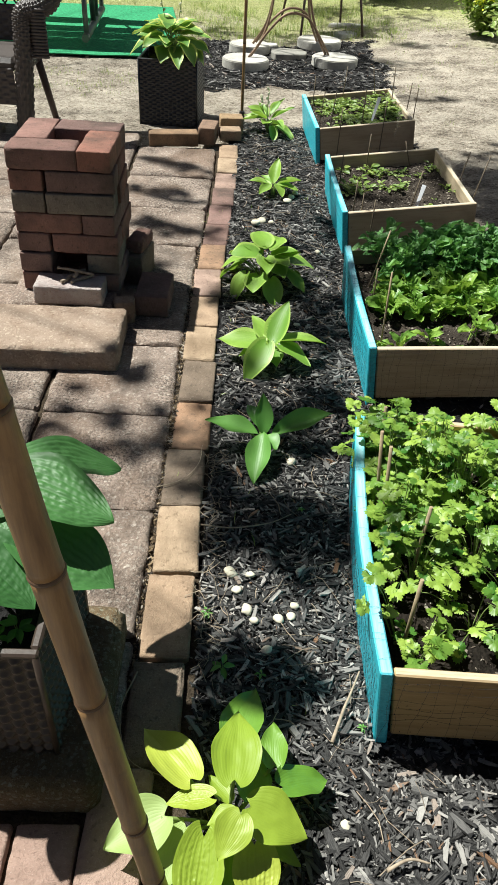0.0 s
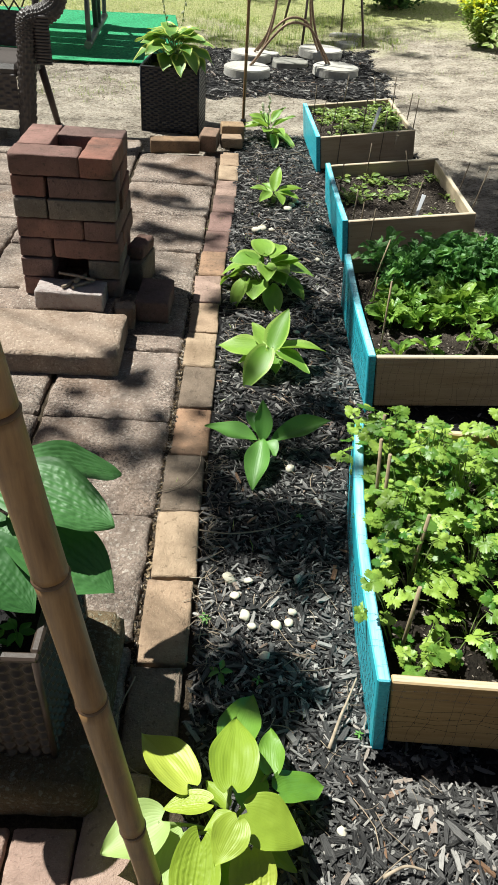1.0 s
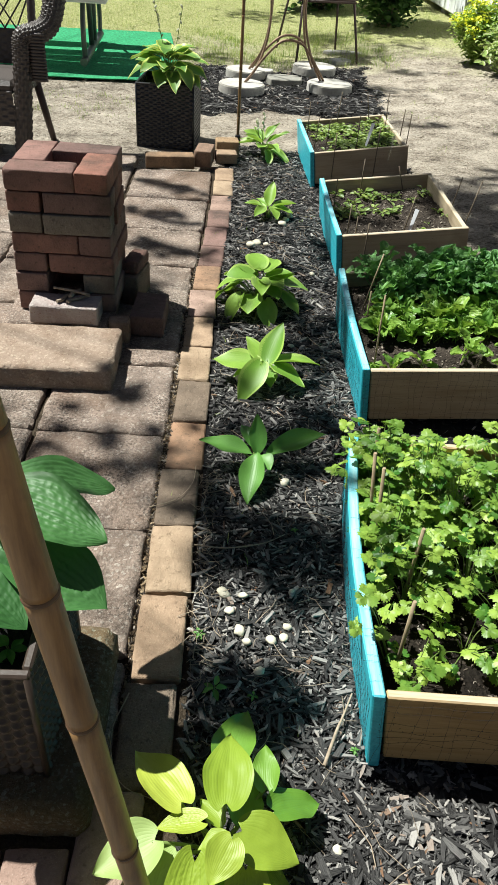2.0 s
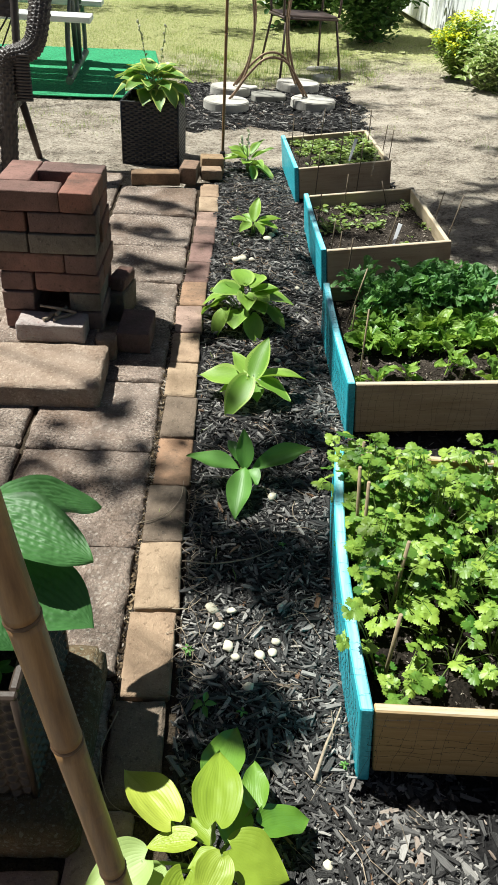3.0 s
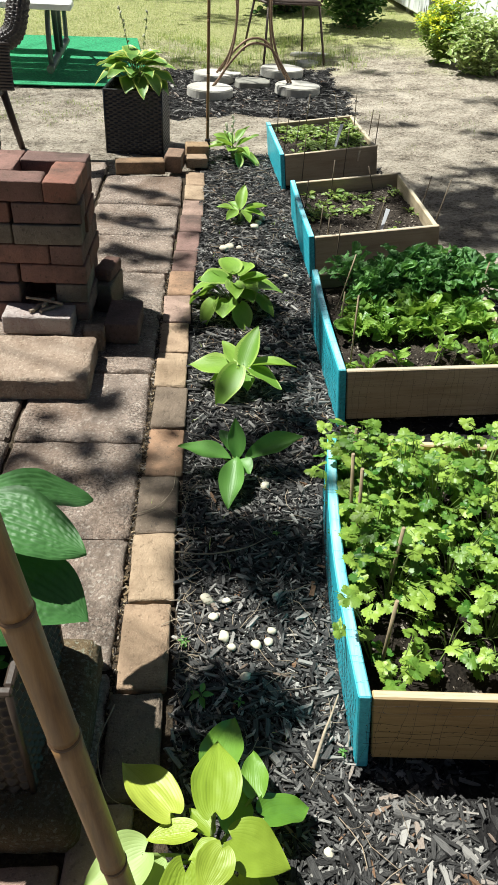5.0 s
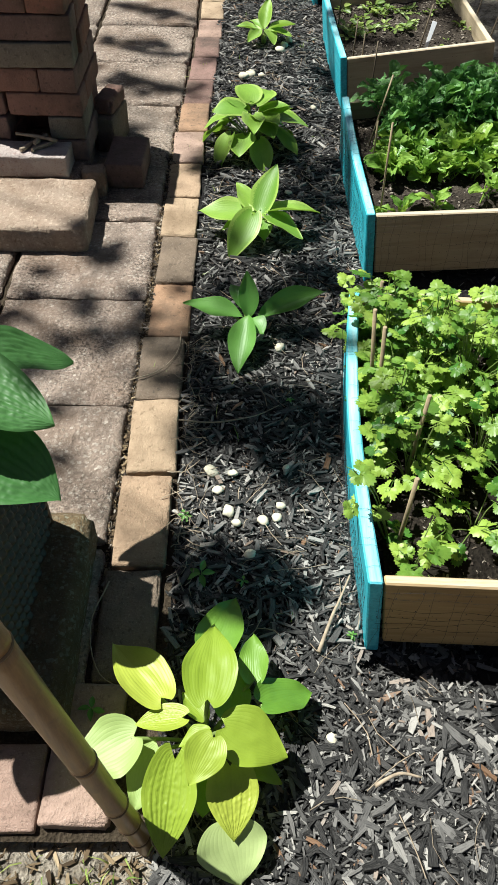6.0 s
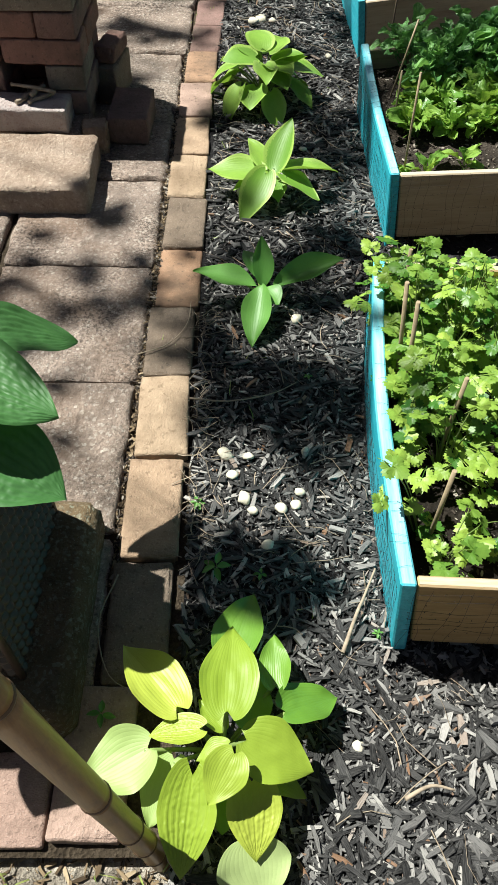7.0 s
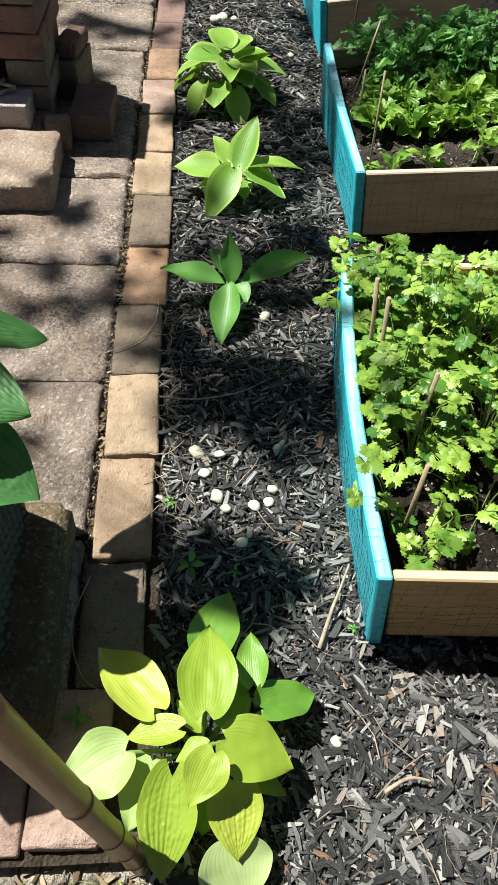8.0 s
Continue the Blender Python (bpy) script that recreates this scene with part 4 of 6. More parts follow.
hosta(0.072, 1.385, -0.01, [(172, 0.025, 0.05, 0.125, 0.058, 18), (18, 0.035, 0.045, 0.150, 0.062, 22), (95, 0.012, 0.05, 0.095, 0.045, 62),
                            (112, 0.035, 0.05, 0.075, 0.04, 25), (258, 0.02, 0.06, 0.125, 0.062, -18), (300, 0.008, 0.05, 0.05, 0.05, 10)],
      M_HOSTAD.name, "small plain green hosta with lance-shaped leaves", 41)
hosta(0.098, 1.785, -0.01, [(174, 0.03, 0.065, 0.125, 0.088, 6), (66, 0.02, 0.07, 0.125, 0.074, 46), (118, 0.02, 0.065, 0.10, 0.066, 30),
                            (8, 0.04, 0.07, 0.12, 0.066, 10), (238, 0.03, 0.075, 0.125, 0.078, -26), (332, 0.03, 0.07, 0.105, 0.078, -12),
                            (200, 0.012, 0.055, 0.085, 0.06, 5), (285, 0.01, 0.05, 0.06, 0.06, -5)],
      M_HOSTAG.name, "yellow-green hosta with seven spreading pointed leaves", 42)
hosta(0.088, 2.28, -0.01, rosette(22, 6, 0.085, 0.085, 0.095, 0.085, -26, 24), "broad", "full yellow-green hosta with pale leaf edges", 43)
hosta(0.145, 3.13, -0.005, [(170, 0.02, 0.04, 0.09, 0.05, 18), (80, 0.015, 0.05, 0.11, 0.055, 55), (20, 0.03, 0.045, 0.10, 0.05, 14), (225, 0.02, 0.045, 0.07, 0.05, -10),
                            (300, 0.02, 0.05, 0.07, 0.055, -15), (350, 0.02, 0.045, 0.09, 0.05, 0), (120, 0.02, 0.04, 0.08, 0.045, 20)],
      "narrow", "small green hosta in the mulch", 44)
far_hosta = hosta(0.145, 4.06, -0.005, rosette(13, 9, 0.07, 0.06, 0.115, 0.065, -18, 40), "narrow", "light green hosta with a flower stalk", 45)


def flower_stalk(parent, pts, buds, seed):
    rng = random.Random(seed)
    bm = bmesh.new()
    line = smooth_line(pts, 5)
    tube(bm, line, 0.0022, 5)
    part("flower_stalk", bm, M_STEM, parent, "thin green flower stalk")
    for i in range(buds):
        p = line[-1 - i]
        bm = bmesh.new()
        bmesh.ops.create_uvsphere(bm, u_segments=6, v_segments=5, radius=0.006)
        for v in bm.verts:
            v.co.z *= 1.8
        ob = part("bud", bm, M_BUD, parent)
        ob.matrix_local = pose(p.x + rng.uniform(-0.008, 0.008), p.y + rng.uniform(-0.008, 0.008), p.z, rng.uniform(-50, 50), rng.uniform(-50, 50), 0)


flower_stalk(far_hosta, [(0, 0, 0), (-0.01, 0.02, 0.1), (-0.005, 0.05, 0.2)], 5, 1)
flower_stalk(far_hosta, [(0, 0, 0), (-0.03, 0.01, 0.1), (-0.05, 0.03, 0.17)], 4, 2)


def joint_strip(rng):
    """Along the open joint between pavers and edging."""
    y = rng.uniform(0.72, 2.7)
    x = float(np.interp(y, [0.8, 1.5, 2.2, 2.9], [-0.172, -0.162, -0.150, -0.126])) + rng.normal(0, 0.006)
    return x, y


tagged(scatter_chips("joint_crumbs", 1500, 31, joint_strip, 0.003, 0.014, lambda x, y: -0.014, M_JOINTLITTER, 1.6), "crumbs of bark and dry leaf in the joint", "leaf litter", kind="stuff")
tagged(scatter_chips("joint_crumbs", 900, 32, joint_strip, 0.004, 0.012, lambda x, y: -0.012, M_CRUMB, 2.0), "dark soil crumbs lying in the joint", "soil", kind="stuff")


tagged(scatter_chips("yard_litter", 900, 33, lambda r: (r.uniform(-0.5, -0.02), r.uniform(0.22, 0.365)), 0.004, 0.022, lambda x, y: yard_height(x, y) + 0.001, M_JOINTLITTER, 1.2), "brown bark bits on the sand before the bricks", "leaf litter", kind="stuff")


def weed(x, y, z, s, n, seed, label):
    t = thing("weed", pose(x, y, z), label, "weed", "small weeds")
    rng = random.Random(seed)
    for i in range(n):
        a = i * 6.283 / n + rng.uniform(-0.3, 0.3)
        d = Vector((math.cos(a), math.sin(a), 0))
        h = s * rng.uniform(0.3, 0.8)
        set_leaf(t, HOSTA[M_HOSTAD.name][rng.randrange(4)], d * s * 0.15 + Vector((0, 0, h)), d * s + Vector((0, 0, h * 1.1)), s * 0.45, rng.uniform(-15, 15))
        bm = bmesh.new()
        tube(bm, [(0, 0, -0.006), d * s * 0.18 + Vector((0, 0, h))], 0.0008, 4)
        part("stalk", bm, M_STEM, t)


for i, (x, y, s) in enumerate([(-0.165, 0.528, 0.020), (-0.014, 0.752, 0.024), (0.229, 0.647, 0.009), (0.056, 0.742, 0.012), (0.155, 1.17, 0.010), (-0.048, 0.875, 0.014)]):
    weed(x, y, bed_height(max(x, -0.05), y) + 0.006 if x > -0.1 else -0.004, s, 4 + i % 3, 700 + i, "tiny green weed sprouting in mulch" if x > -0.1 else "tiny green weed between dark bricks")


# ---- planters ----
def wicker_panel(w, h, cols, rows, amp, per=6):
    """Flat strands woven over and under upright stakes, on the plane y = 0, facing -y, from the lower left corner."""
    nx, nz = cols * per, rows * 4
    V = []
    for k in range(nz + 1):
        r, f = divmod(k, 4)
        for i in range(nx + 1):
            over = max(0.0, math.sin(math.pi * (i / per + (r % 2)))) ** 0.6
            V.append((w * i / nx, -amp * over * (0.0, 0.85, 1.0, 0.85)[f], h * k / nz))
    n1 = nx + 1
    F = [(k * n1 + i, k * n1 + i + 1, (k + 1) * n1 + i + 1, (k + 1) * n1 + i) for k in range(nz) for i in range(nx)]
    return pydata("woven_panel", V, F)


def wicker_planter(m, W, H, mat, label, cols, rows, taper=0.0, fill=M_SOIL):
    t = thing("planter", m, label, "planter")
    for k in range(4):
        me = wicker_panel(W, H, cols, rows, 0.0070)
        ob = part("woven_panel", me, mat, t)
        ob.matrix_local = pose(0, 0, 0, 0, 0, 90 * k) @ pose(-W / 2, -W / 2, 0, -taper, 0, 0)
    for sx, sy in ((1, 1), (1, -1), (-1, 1), (-1, -1)):
        bm = bmesh.new()
        tube(bm, [(sx * (W / 2 + 0.001), sy * (W / 2 + 0.001), 0.0), (sx * (W / 2 + 0.001), sy * (W / 2 + 0.001), H)], 0.0055, 8)
        part("corner_post", bm, mat, t)
    bm = bmesh.new()
    for k in range(4):
        long = W + 0.012 if k % 2 == 0 else W - 0.014
        box(bm, long, 0.013, 0.010, pose(0, 0, 0, 0, 0, 90 * k) @ pose(0, -W / 2 + 0.0005, H), 0.003)
    part("rim", bm, mat, t)
    bm = bmesh.new()
    box(bm, W - 0.01, W - 0.01, 0.01, pose(0, 0, 0.006))
    part("base", bm, mat, t)
    part("soil", pydata("soil", *sheet(list(np.linspace(-W / 2 + 0.006, W / 2 - 0.006, 14)), list(np.linspace(-W / 2 + 0.006, W / 2 - 0.006, 14)),
                                       lambda x, y: H - 0.035 + 0.012 * noise.noise(Vector((x * 14, y * 14, H))))), fill, t, "dark potting soil")
    return t


wicker_planter(pose(-0.388, 4.295, -0.028, 0, 0, -4), 0.305, 0.323, M_WICKERB, "tall black square resin wicker planter", 14, 30)
pot_hosta = hosta(-0.385, 4.295, 0.268, rosette(30, 12, 0.10, 0.120, 0.130, 0.112, -14, 30, 20), "edged", "yellow-edged hosta filling the black planter", 46, 0.003, "hostas in planters")
flower_stalk(pot_hosta, [(0, 0, 0), (-0.03, 0.05, 0.14), (-0.065, 0.10, 0.27), (-0.09, 0.13, 0.37)], 8, 3)
flower_stalk(pot_hosta, [(0, 0, 0), (0.03, 0.07, 0.18), (0.06, 0.12, 0.36)], 6, 4)

block("planter_slab", -0.368, 0.668, 0.074, 0.345, 0.340, 0.074, M_MOSS, "dark mossy concrete slab under the planter", "concrete slab", 0.017, 63)
# fill: near-black mulch earth, so shade inside the planter is in its colour
wicker_planter(pose(-0.388, 0.682, 0.074, 0, 0, 0), 0.252, 0.252, M_WICKER, "dark brown square resin wicker planter in shade", 14, 24, fill=M_MULCH)
pot = thing("hosta", pose(-0.372, 0.69, 0.285), "blue-green puckered hosta in the wicker planter", "hosta", "hostas in planters")
POT = [
    ((-0.330, 0.868, 0.385), (-0.195, 0.917, 0.345), 0.088, 4), ((-0.338, 0.765, 0.442), (-0.176, 0.712, 0.430), 0.112, 4),
    ((-0.300, 0.705, 0.390), (-0.169, 0.651, 0.357), 0.112, 4), ((-0.375, 0.672, 0.402), (-0.267, 0.607, 0.368), 0.098, 0), ((-0.390, 0.610, 0.400), (-0.405, 0.478, 0.352), 0.120, 0),
    ((-0.440, 0.640, 0.400), (-0.540, 0.560, 0.370), 0.120, 5), ((-0.430, 0.780, 0.420), (-0.520, 0.880, 0.410), 0.120, -5),
    ((-0.375, 0.735, 0.390), (-0.325, 0.680, 0.372), 0.075, 0), ((-0.46, 0.70, 0.42), (-0.58, 0.72, 0.40), 0.12, 0),
    ((-0.45, 0.60, 0.375), (-0.40, 0.575, 0.365), 0.08, 0),
]
for k, (b, tip, w, roll) in enumerate(POT):
    off = Vector((-0.372, 0.69, 0.285))
    b, tip = Vector(b) - off, Vector(tip) - off
    set_leaf(pot, HOSTA[M_HOSTA.name if k == 6 else "pot"][k % 5], b, tip, w, roll, 4)
    bm = bmesh.new()
    tube(bm, smooth_line([(b.x * 0.1, b.y * 0.1, 0), (b.x * 0.45, b.y * 0.45, b.z * 0.6), b + (tip - b) * 0.06], 4), [0.004] * 4 + [0.003] * 5, 6)
    part("stalk", bm, M_STEM, pot)


weed(-0.300, 0.612, 0.290, 0.026, 6, 720, "small yellow-green weed in the planter's soil")
weed(-0.325, 0.598, 0.290, 0.020, 5, 721, "small yellow-green weed in the planter's soil")


# ---- bamboo cane ----
M_NODE = plain("cane_node", (0.10, 0.055, 0.03), 0.5)


def bamboo(foot, top, r, nodes, label):
    """A cane of hollow joints with a swollen ring at each node."""
    foot, top = Vector(foot), Vector(top)
    d = top - foot
    t = thing("bamboo_cane", Matrix.Translation(foot), label, "bamboo cane")
    last = 0.0
    for f in nodes + [1.0]:
        bm = bmesh.new()
        cut = [last + (f - last) * s for s in (0.0, 0.06, 0.5, 0.92, 1.0)]
        tube(bm, [d * c for c in cut], [r * k for k in (1.0, 0.985, 0.965, 0.985, 1.03)], 20)
        part("joint", bm, M_CANE, t)
        if f < 1:
            bm = bmesh.new()
            w = 0.0022 / d.length
            tube(bm, [d * (f - 1.6 * w), d * (f - 0.6 * w), d * (f + 0.2 * w), d * (f + w)], [r * 1.03, r * 1.075, r * 1.02, r * 0.95], 20)
            part("node_ring", bm, M_NODE, t, "dark brown node ring")
        last = f


bamboo((-0.068, 0.360, -0.10), (-0.190, 0.378, 1.0), 0.0145, [0.10, 0.155, 0.222, 0.355, 0.585, 0.74, 0.88], "thick brown bamboo cane stuck in the ground")
bamboo((0.002, 4.24, -0.05), (-0.01, 4.27, 1.9), 0.0085, [0.1, 0.22, 0.35, 0.48, 0.6, 0.75, 0.9], "thin upright bamboo stake at the bed's end")
bm = bmesh.new()
box(bm, 0.03, 0.03, 0.075, pose(0.002, 4.24, 0.008), 0.004)
tagged(part("stake_socket", bm, M_WICKERB), "small black plastic socket holding the stake", "socket")


# ---- vegetables ----
def cilantro_leaf(seed):
    """Three toothed fan-shaped leaflets on a thin stalk; about 1 across, growing along +y."""
    rng = random.Random(seed)
    V, F, U = [], [], []

    def fan(cx, cy, cz, turn, R, tip):
        """A broad rounded leaflet, cut into three shallow lobes with blunt teeth."""
        k = len(V)
        V.append((cx, cy, cz))
        U.append((0.0, 0.0))
        n, rings = 72, (0.4, 0.72, 1.0)
        a0, off = rng.uniform(-0.15, 0.15), rng.uniform(0, 9)
        rim = []
        for i in range(n + 1):
            a = -2.15 + 4.3 * i / n
            cut = abs(math.cos(a * 1.46 + a0)) ** 0.55
            teeth = abs(2 * ((a * 2.9 + a0 + 9.5) % 1.0) - 1)
            lobe = 0.52 + 0.32 * cut + 0.20 * teeth * (0.4 + 0.6 * cut) + rng.uniform(-0.02, 0.02)
            rim.append((a, R * lobe * (1.0 - 0.10 * abs(a) ** 1.3)))
        for q in rings:
            for a, r in rim:
                r = r * q if q == 1.0 else q * (0.5 * r + 0.42 * R * (1.0 - 0.10 * abs(a) ** 1.3))
                x, y = r * math.sin(a), r * math.cos(a)
                z = tip * (r / R) ** 2 + 0.10 * R * q * math.cos(a * 2.9 + a0) + 0.10 * R * noise.noise(Vector((x / R * 2 + off, y / R * 2, off)))
                V.append((cx + x * math.cos(turn) + y * math.sin(turn), cy - x * math.sin(turn) + y * math.cos(turn), cz + z))
                U.append((r / R, a / 2.15))
        F.extend((k, k + i + 1, k + i) for i in range(1, n + 1))
        for b in range(2):
            o = k + 1 + b * (n + 1)
            F.extend((o + i, o + i + 1, o + n + 2 + i, o + n + 1 + i) for i in range(n))

    fan(0, 0.42, 0.02, rng.uniform(-0.2, 0.2), 0.52, rng.uniform(-0.16, 0.05))
    fan(-0.10, 0.24, 0.0, -1.05 + rng.uniform(-0.2, 0.2), 0.44, rng.uniform(-0.16, 0.05))
    fan(0.10, 0.24, 0.0, 1.05 + rng.uniform(-0.2, 0.2), 0.44, rng.uniform(-0.16, 0.05))
    k = len(V)
    for y, z in ((0.45, 0.02), (0.1, 0.0), (-0.25, -0.08)):
        for a in (0, 2.1, 4.2):
            V.append((0.016 * math.cos(a), y, z + 0.016 * math.sin(a)))
            U.append((0, 0.02))
    F.extend((k + 3 * r + a, k + 3 * r + (a + 1) % 3, k + 3 * r + 3 + (a + 1) % 3, k + 3 * r + 3 + a) for r in (0, 1) for a in range(3))
    me = pydata("leaf", V, F, U)
    me.materials.append(M_CILANTRO)
    return me


CIL = [cilantro_leaf(200 + s) for s in range(8)]


def cilantro(k, x, y, n, tall, spread, seed, lean=(0, 0)):
    p = on_soil(k, x, y)
    t = thing("cilantro_plant", Matrix.Translation(p), "leafy bright green cilantro plant in the raised bed", "cilantro", "cilantro plants")
    rng = random.Random(seed)
    bm = bmesh.new()
    for i in range(n):
        a = i * 2.4 + rng.uniform(-0.4, 0.4)
        f = math.sqrt((i + 0.5) / n)
        r = spread * f * rng.uniform(0.7, 1.15)
        h = tall * (1.05 - 0.5 * f * f) * rng.uniform(0.38, 1.12)
        tip = Vector((r * math.cos(a) + lean[0] * h, r * math.sin(a) + lean[1] * h, h))
        if lean == (0, 0):
            tip.x = max(tip.x, 0.008 + rng.uniform(0, 0.03) - x - (0.035 if y > 0.5 else 0.0))
        size = rng.uniform(0.027, 0.047)
        ob = part("leaf", CIL[rng.randrange(8)], None, t)
        ob.matrix_local = Matrix.Translation(tip) @ pose(0, 0, 0, 0, 0, math.degrees(a) - 90 + rng.uniform(-50, 50)) @ pose(0, 0, 0, rng.uniform(-35, 18), rng.uniform(-28, 28)) @ Matrix.Diagonal((size, size, size, 1))
        tube(bm, smooth_line([(0.004 * math.cos(a), 0.004 * math.sin(a), 0), tip * 0.5 + Vector((0, 0, h * 0.16)), tip], 3), 0.0010, 4, False)
    tagged(part("stem", bm, M_STEM, t), kind="stuff")
    return t


rc = random.Random(77)
spots = [(0.045, 0.33), (0.045, 0.48), (0.05, 0.60), (0.07, 0.10), (0.17, 0.16), (0.31, 0.12), (0.42, 0.20), (0.08, 0.25), (0.20, 0.30), (0.33, 0.28), (0.44, 0.36), (0.07, 0.40), (0.19, 0.44),
         (0.31, 0.42), (0.43, 0.50), (0.08, 0.55), (0.20, 0.58), (0.33, 0.57), (0.26, 0.20), (0.13, 0.49), (0.39, 0.60)]
for i, (x, y) in enumerate(spots):
    low = y < 0.2 and x < 0.2
    cilantro(0, x, y, 9 if low else rc.randint(24, 30) if y < 0.3 else rc.randint(36, 46), rc.uniform(0.07, 0.10) if low else rc.uniform(0.15, 0.21), rc.uniform(0.055, 0.075) if low else rc.uniform(0.08, 0.11), 300 + i)
cilantro(0, 0.03, 0.58, 9, 0.15, 0.05, 390, (-0.35, 0.15))
cilantro(0, 0.03, 0.14, 5, 0.21, 0.02, 391, (-0.48, -0.02))
cilantro(0, 0.06, 0.075, 6, 0.13, 0.03, 392, (-0.05, -0.2))

SPIN = variants(p_spoon, 8, M_SPINACH, 220, droop=0.8, cup=0.24, wav=0.10, crumple=0.12, freq=9, nu=18, nv=14, stalk=0.9)


KALE = variants(p_spoon, 8, M_KALE, 240, droop=0.7, cup=0.20, wav=0.14, crumple=0.15, freq=8, nu=18, nv=14, stalk=0.9)


def spinach(k, x, y, n, L, seed, label="leafy spinach plant with crinkled leaves", meshes=SPIN, stem=0.62):
    p = on_soil(k, x, y)
    t = thing("spinach_plant", Matrix.Translation(p), label, "spinach", "spinach plants")
    rng = random.Random(seed)
    for i in range(n):
        a = i * 137.5 + rng.uniform(-25, 25)
        f = (i + 0.5) / n
        l = L * rng.uniform(0.75, 1.2)
        pitch = 86 - 46 * f + rng.uniform(-9, 9)
        ob = part("leaf", meshes[rng.randrange(8)], None, t)
        reach = l * stem * (0.6 + 0.5 * rng.random() if stem > 1 else 1.0)
        d = Vector((math.cos(radians(a)) * math.cos(radians(pitch)), math.sin(radians(a)) * math.cos(radians(pitch)), math.sin(radians(pitch))))
        ob.matrix_local = Matrix.Translation(d * reach) @ pose(0, 0, 0, 0, 0, a - 90) @ pose(0, 0, 0, pitch - rng.uniform(-8, 30), rng.uniform(-40, 40)) @ Matrix.Diagonal((l * rng.uniform(0.58, 0.76), l, l, 1))


rs = random.Random(78)
for i in range(30):
    row, col = divmod(i, 6)
    y = 0.245 + row * 0.078 + rs.uniform(-0.02, 0.02)
    x = 0.10 + col * 0.072 + rs.uniform(-0.018, 0.018)
    back = row > 2
    x += 0.045 if back else 0.0
    spinach(1, x, min(y, 0.57), rs.randint(34, 42) if back else rs.randint(13, 18), rs.uniform(0.040, 0.052) if back else rs.uniform(0.042, 0.056), 400 + i,
            "tall dark green leafy vegetable with crinkled leaves" if back else "leafy spinach plant with crinkled leaves", KALE if back else SPIN, 2.1 if back else 0.62)
for i, (x, y, L) in enumerate([(0.085, 0.07, 0.045), (0.17, 0.08, 0.036), (0.31, 0.14, 0.05), (0.41, 0.07, 0.05), (0.45, 0.15, 0.055), (0.035, 0.07, 0.025), (0.24, 0.05, 0.02)]):
    spinach(1, x, y, 6, L, 440 + i, "young spinach seedling with narrow leaves")

SPROUT = variants(p_oval, 8, M_SPROUT, 260, droop=0.4, cup=0.15, wav=0.03, crumple=0.05, nu=5, nv=4, stalk=0.8)


def seedlings(k, count, seed, x0, x1, y0, y1, size, thin):
    """Small plants, each of a few round leaves on short stalks."""
    rng = random.Random(seed)
    for i in range(count):
        x, y = rng.uniform(x0, x1), rng.uniform(y0, y1)
        if noise.noise(Vector((x * 7 + k, y * 7, 3))) < thin:
            continue
        s = size * rng.uniform(0.6, 1.35)
        t = thing("seedling", Matrix.Translation(on_soil(k, x, y) - Vector((0, 0, 0.002))), "small light green vegetable seedling in soil", "seedling", "seedlings in raised beds")
        for j in range(rng.randint(4, 7)):
            q, a, pitch = s * rng.uniform(0.35, 0.62), j * 137.5 + rng.uniform(-25, 25), rng.uniform(5, 55)
            d = Vector((math.cos(radians(a)) * math.cos(radians(pitch)), math.sin(radians(a)) * math.cos(radians(pitch)), math.sin(radians(pitch)))) * q * 0.6
            ob = part("leaf", SPROUT[rng.randrange(8)], None, t)
            ob.matrix_local = Matrix.Translation(d + Vector((0, 0, q * 0.3))) @ pose(0, 0, 0, 0, 0, a - 90) @ pose(0, 0, 0, pitch - 20, rng.uniform(-25, 25)) @ Matrix.Diagonal((q * 0.72, q, q, 1))


seedlings(2, 60, 1, 0.05, 0.30, 0.30, 0.58, 0.042, -0.05)
seedlings(2, 44, 2, 0.20, 0.47, 0.05, 0.58, 0.028, -0.05)
seedlings(3, 290, 3, 0.045, 0.46, 0.045, 0.55, 0.036, -0.26)


# ---- stakes and tags ----
def stake(k, x, y, h, lean=(0, 0), r=0.0024, bury=0.03):
    p = on_soil(k, x, y)
    bm = bmesh.new()
    tube(bm, [(-lean[0] * bury, -lean[1] * bury, -bury), (lean[0] * h * 0.5, lean[1] * h * 0.5, h * 0.5), (lean[0] * h, lean[1] * h, h)], r if k else 0.0034, 6)
    ob = part("plant_stake", bm, M_STAKE if k < 2 else M_DARKSTAKE)
    ob.location = p
    return tagged(ob, "thin bamboo skewer holding up the netting", "plant stake", "skewers in the raised beds")


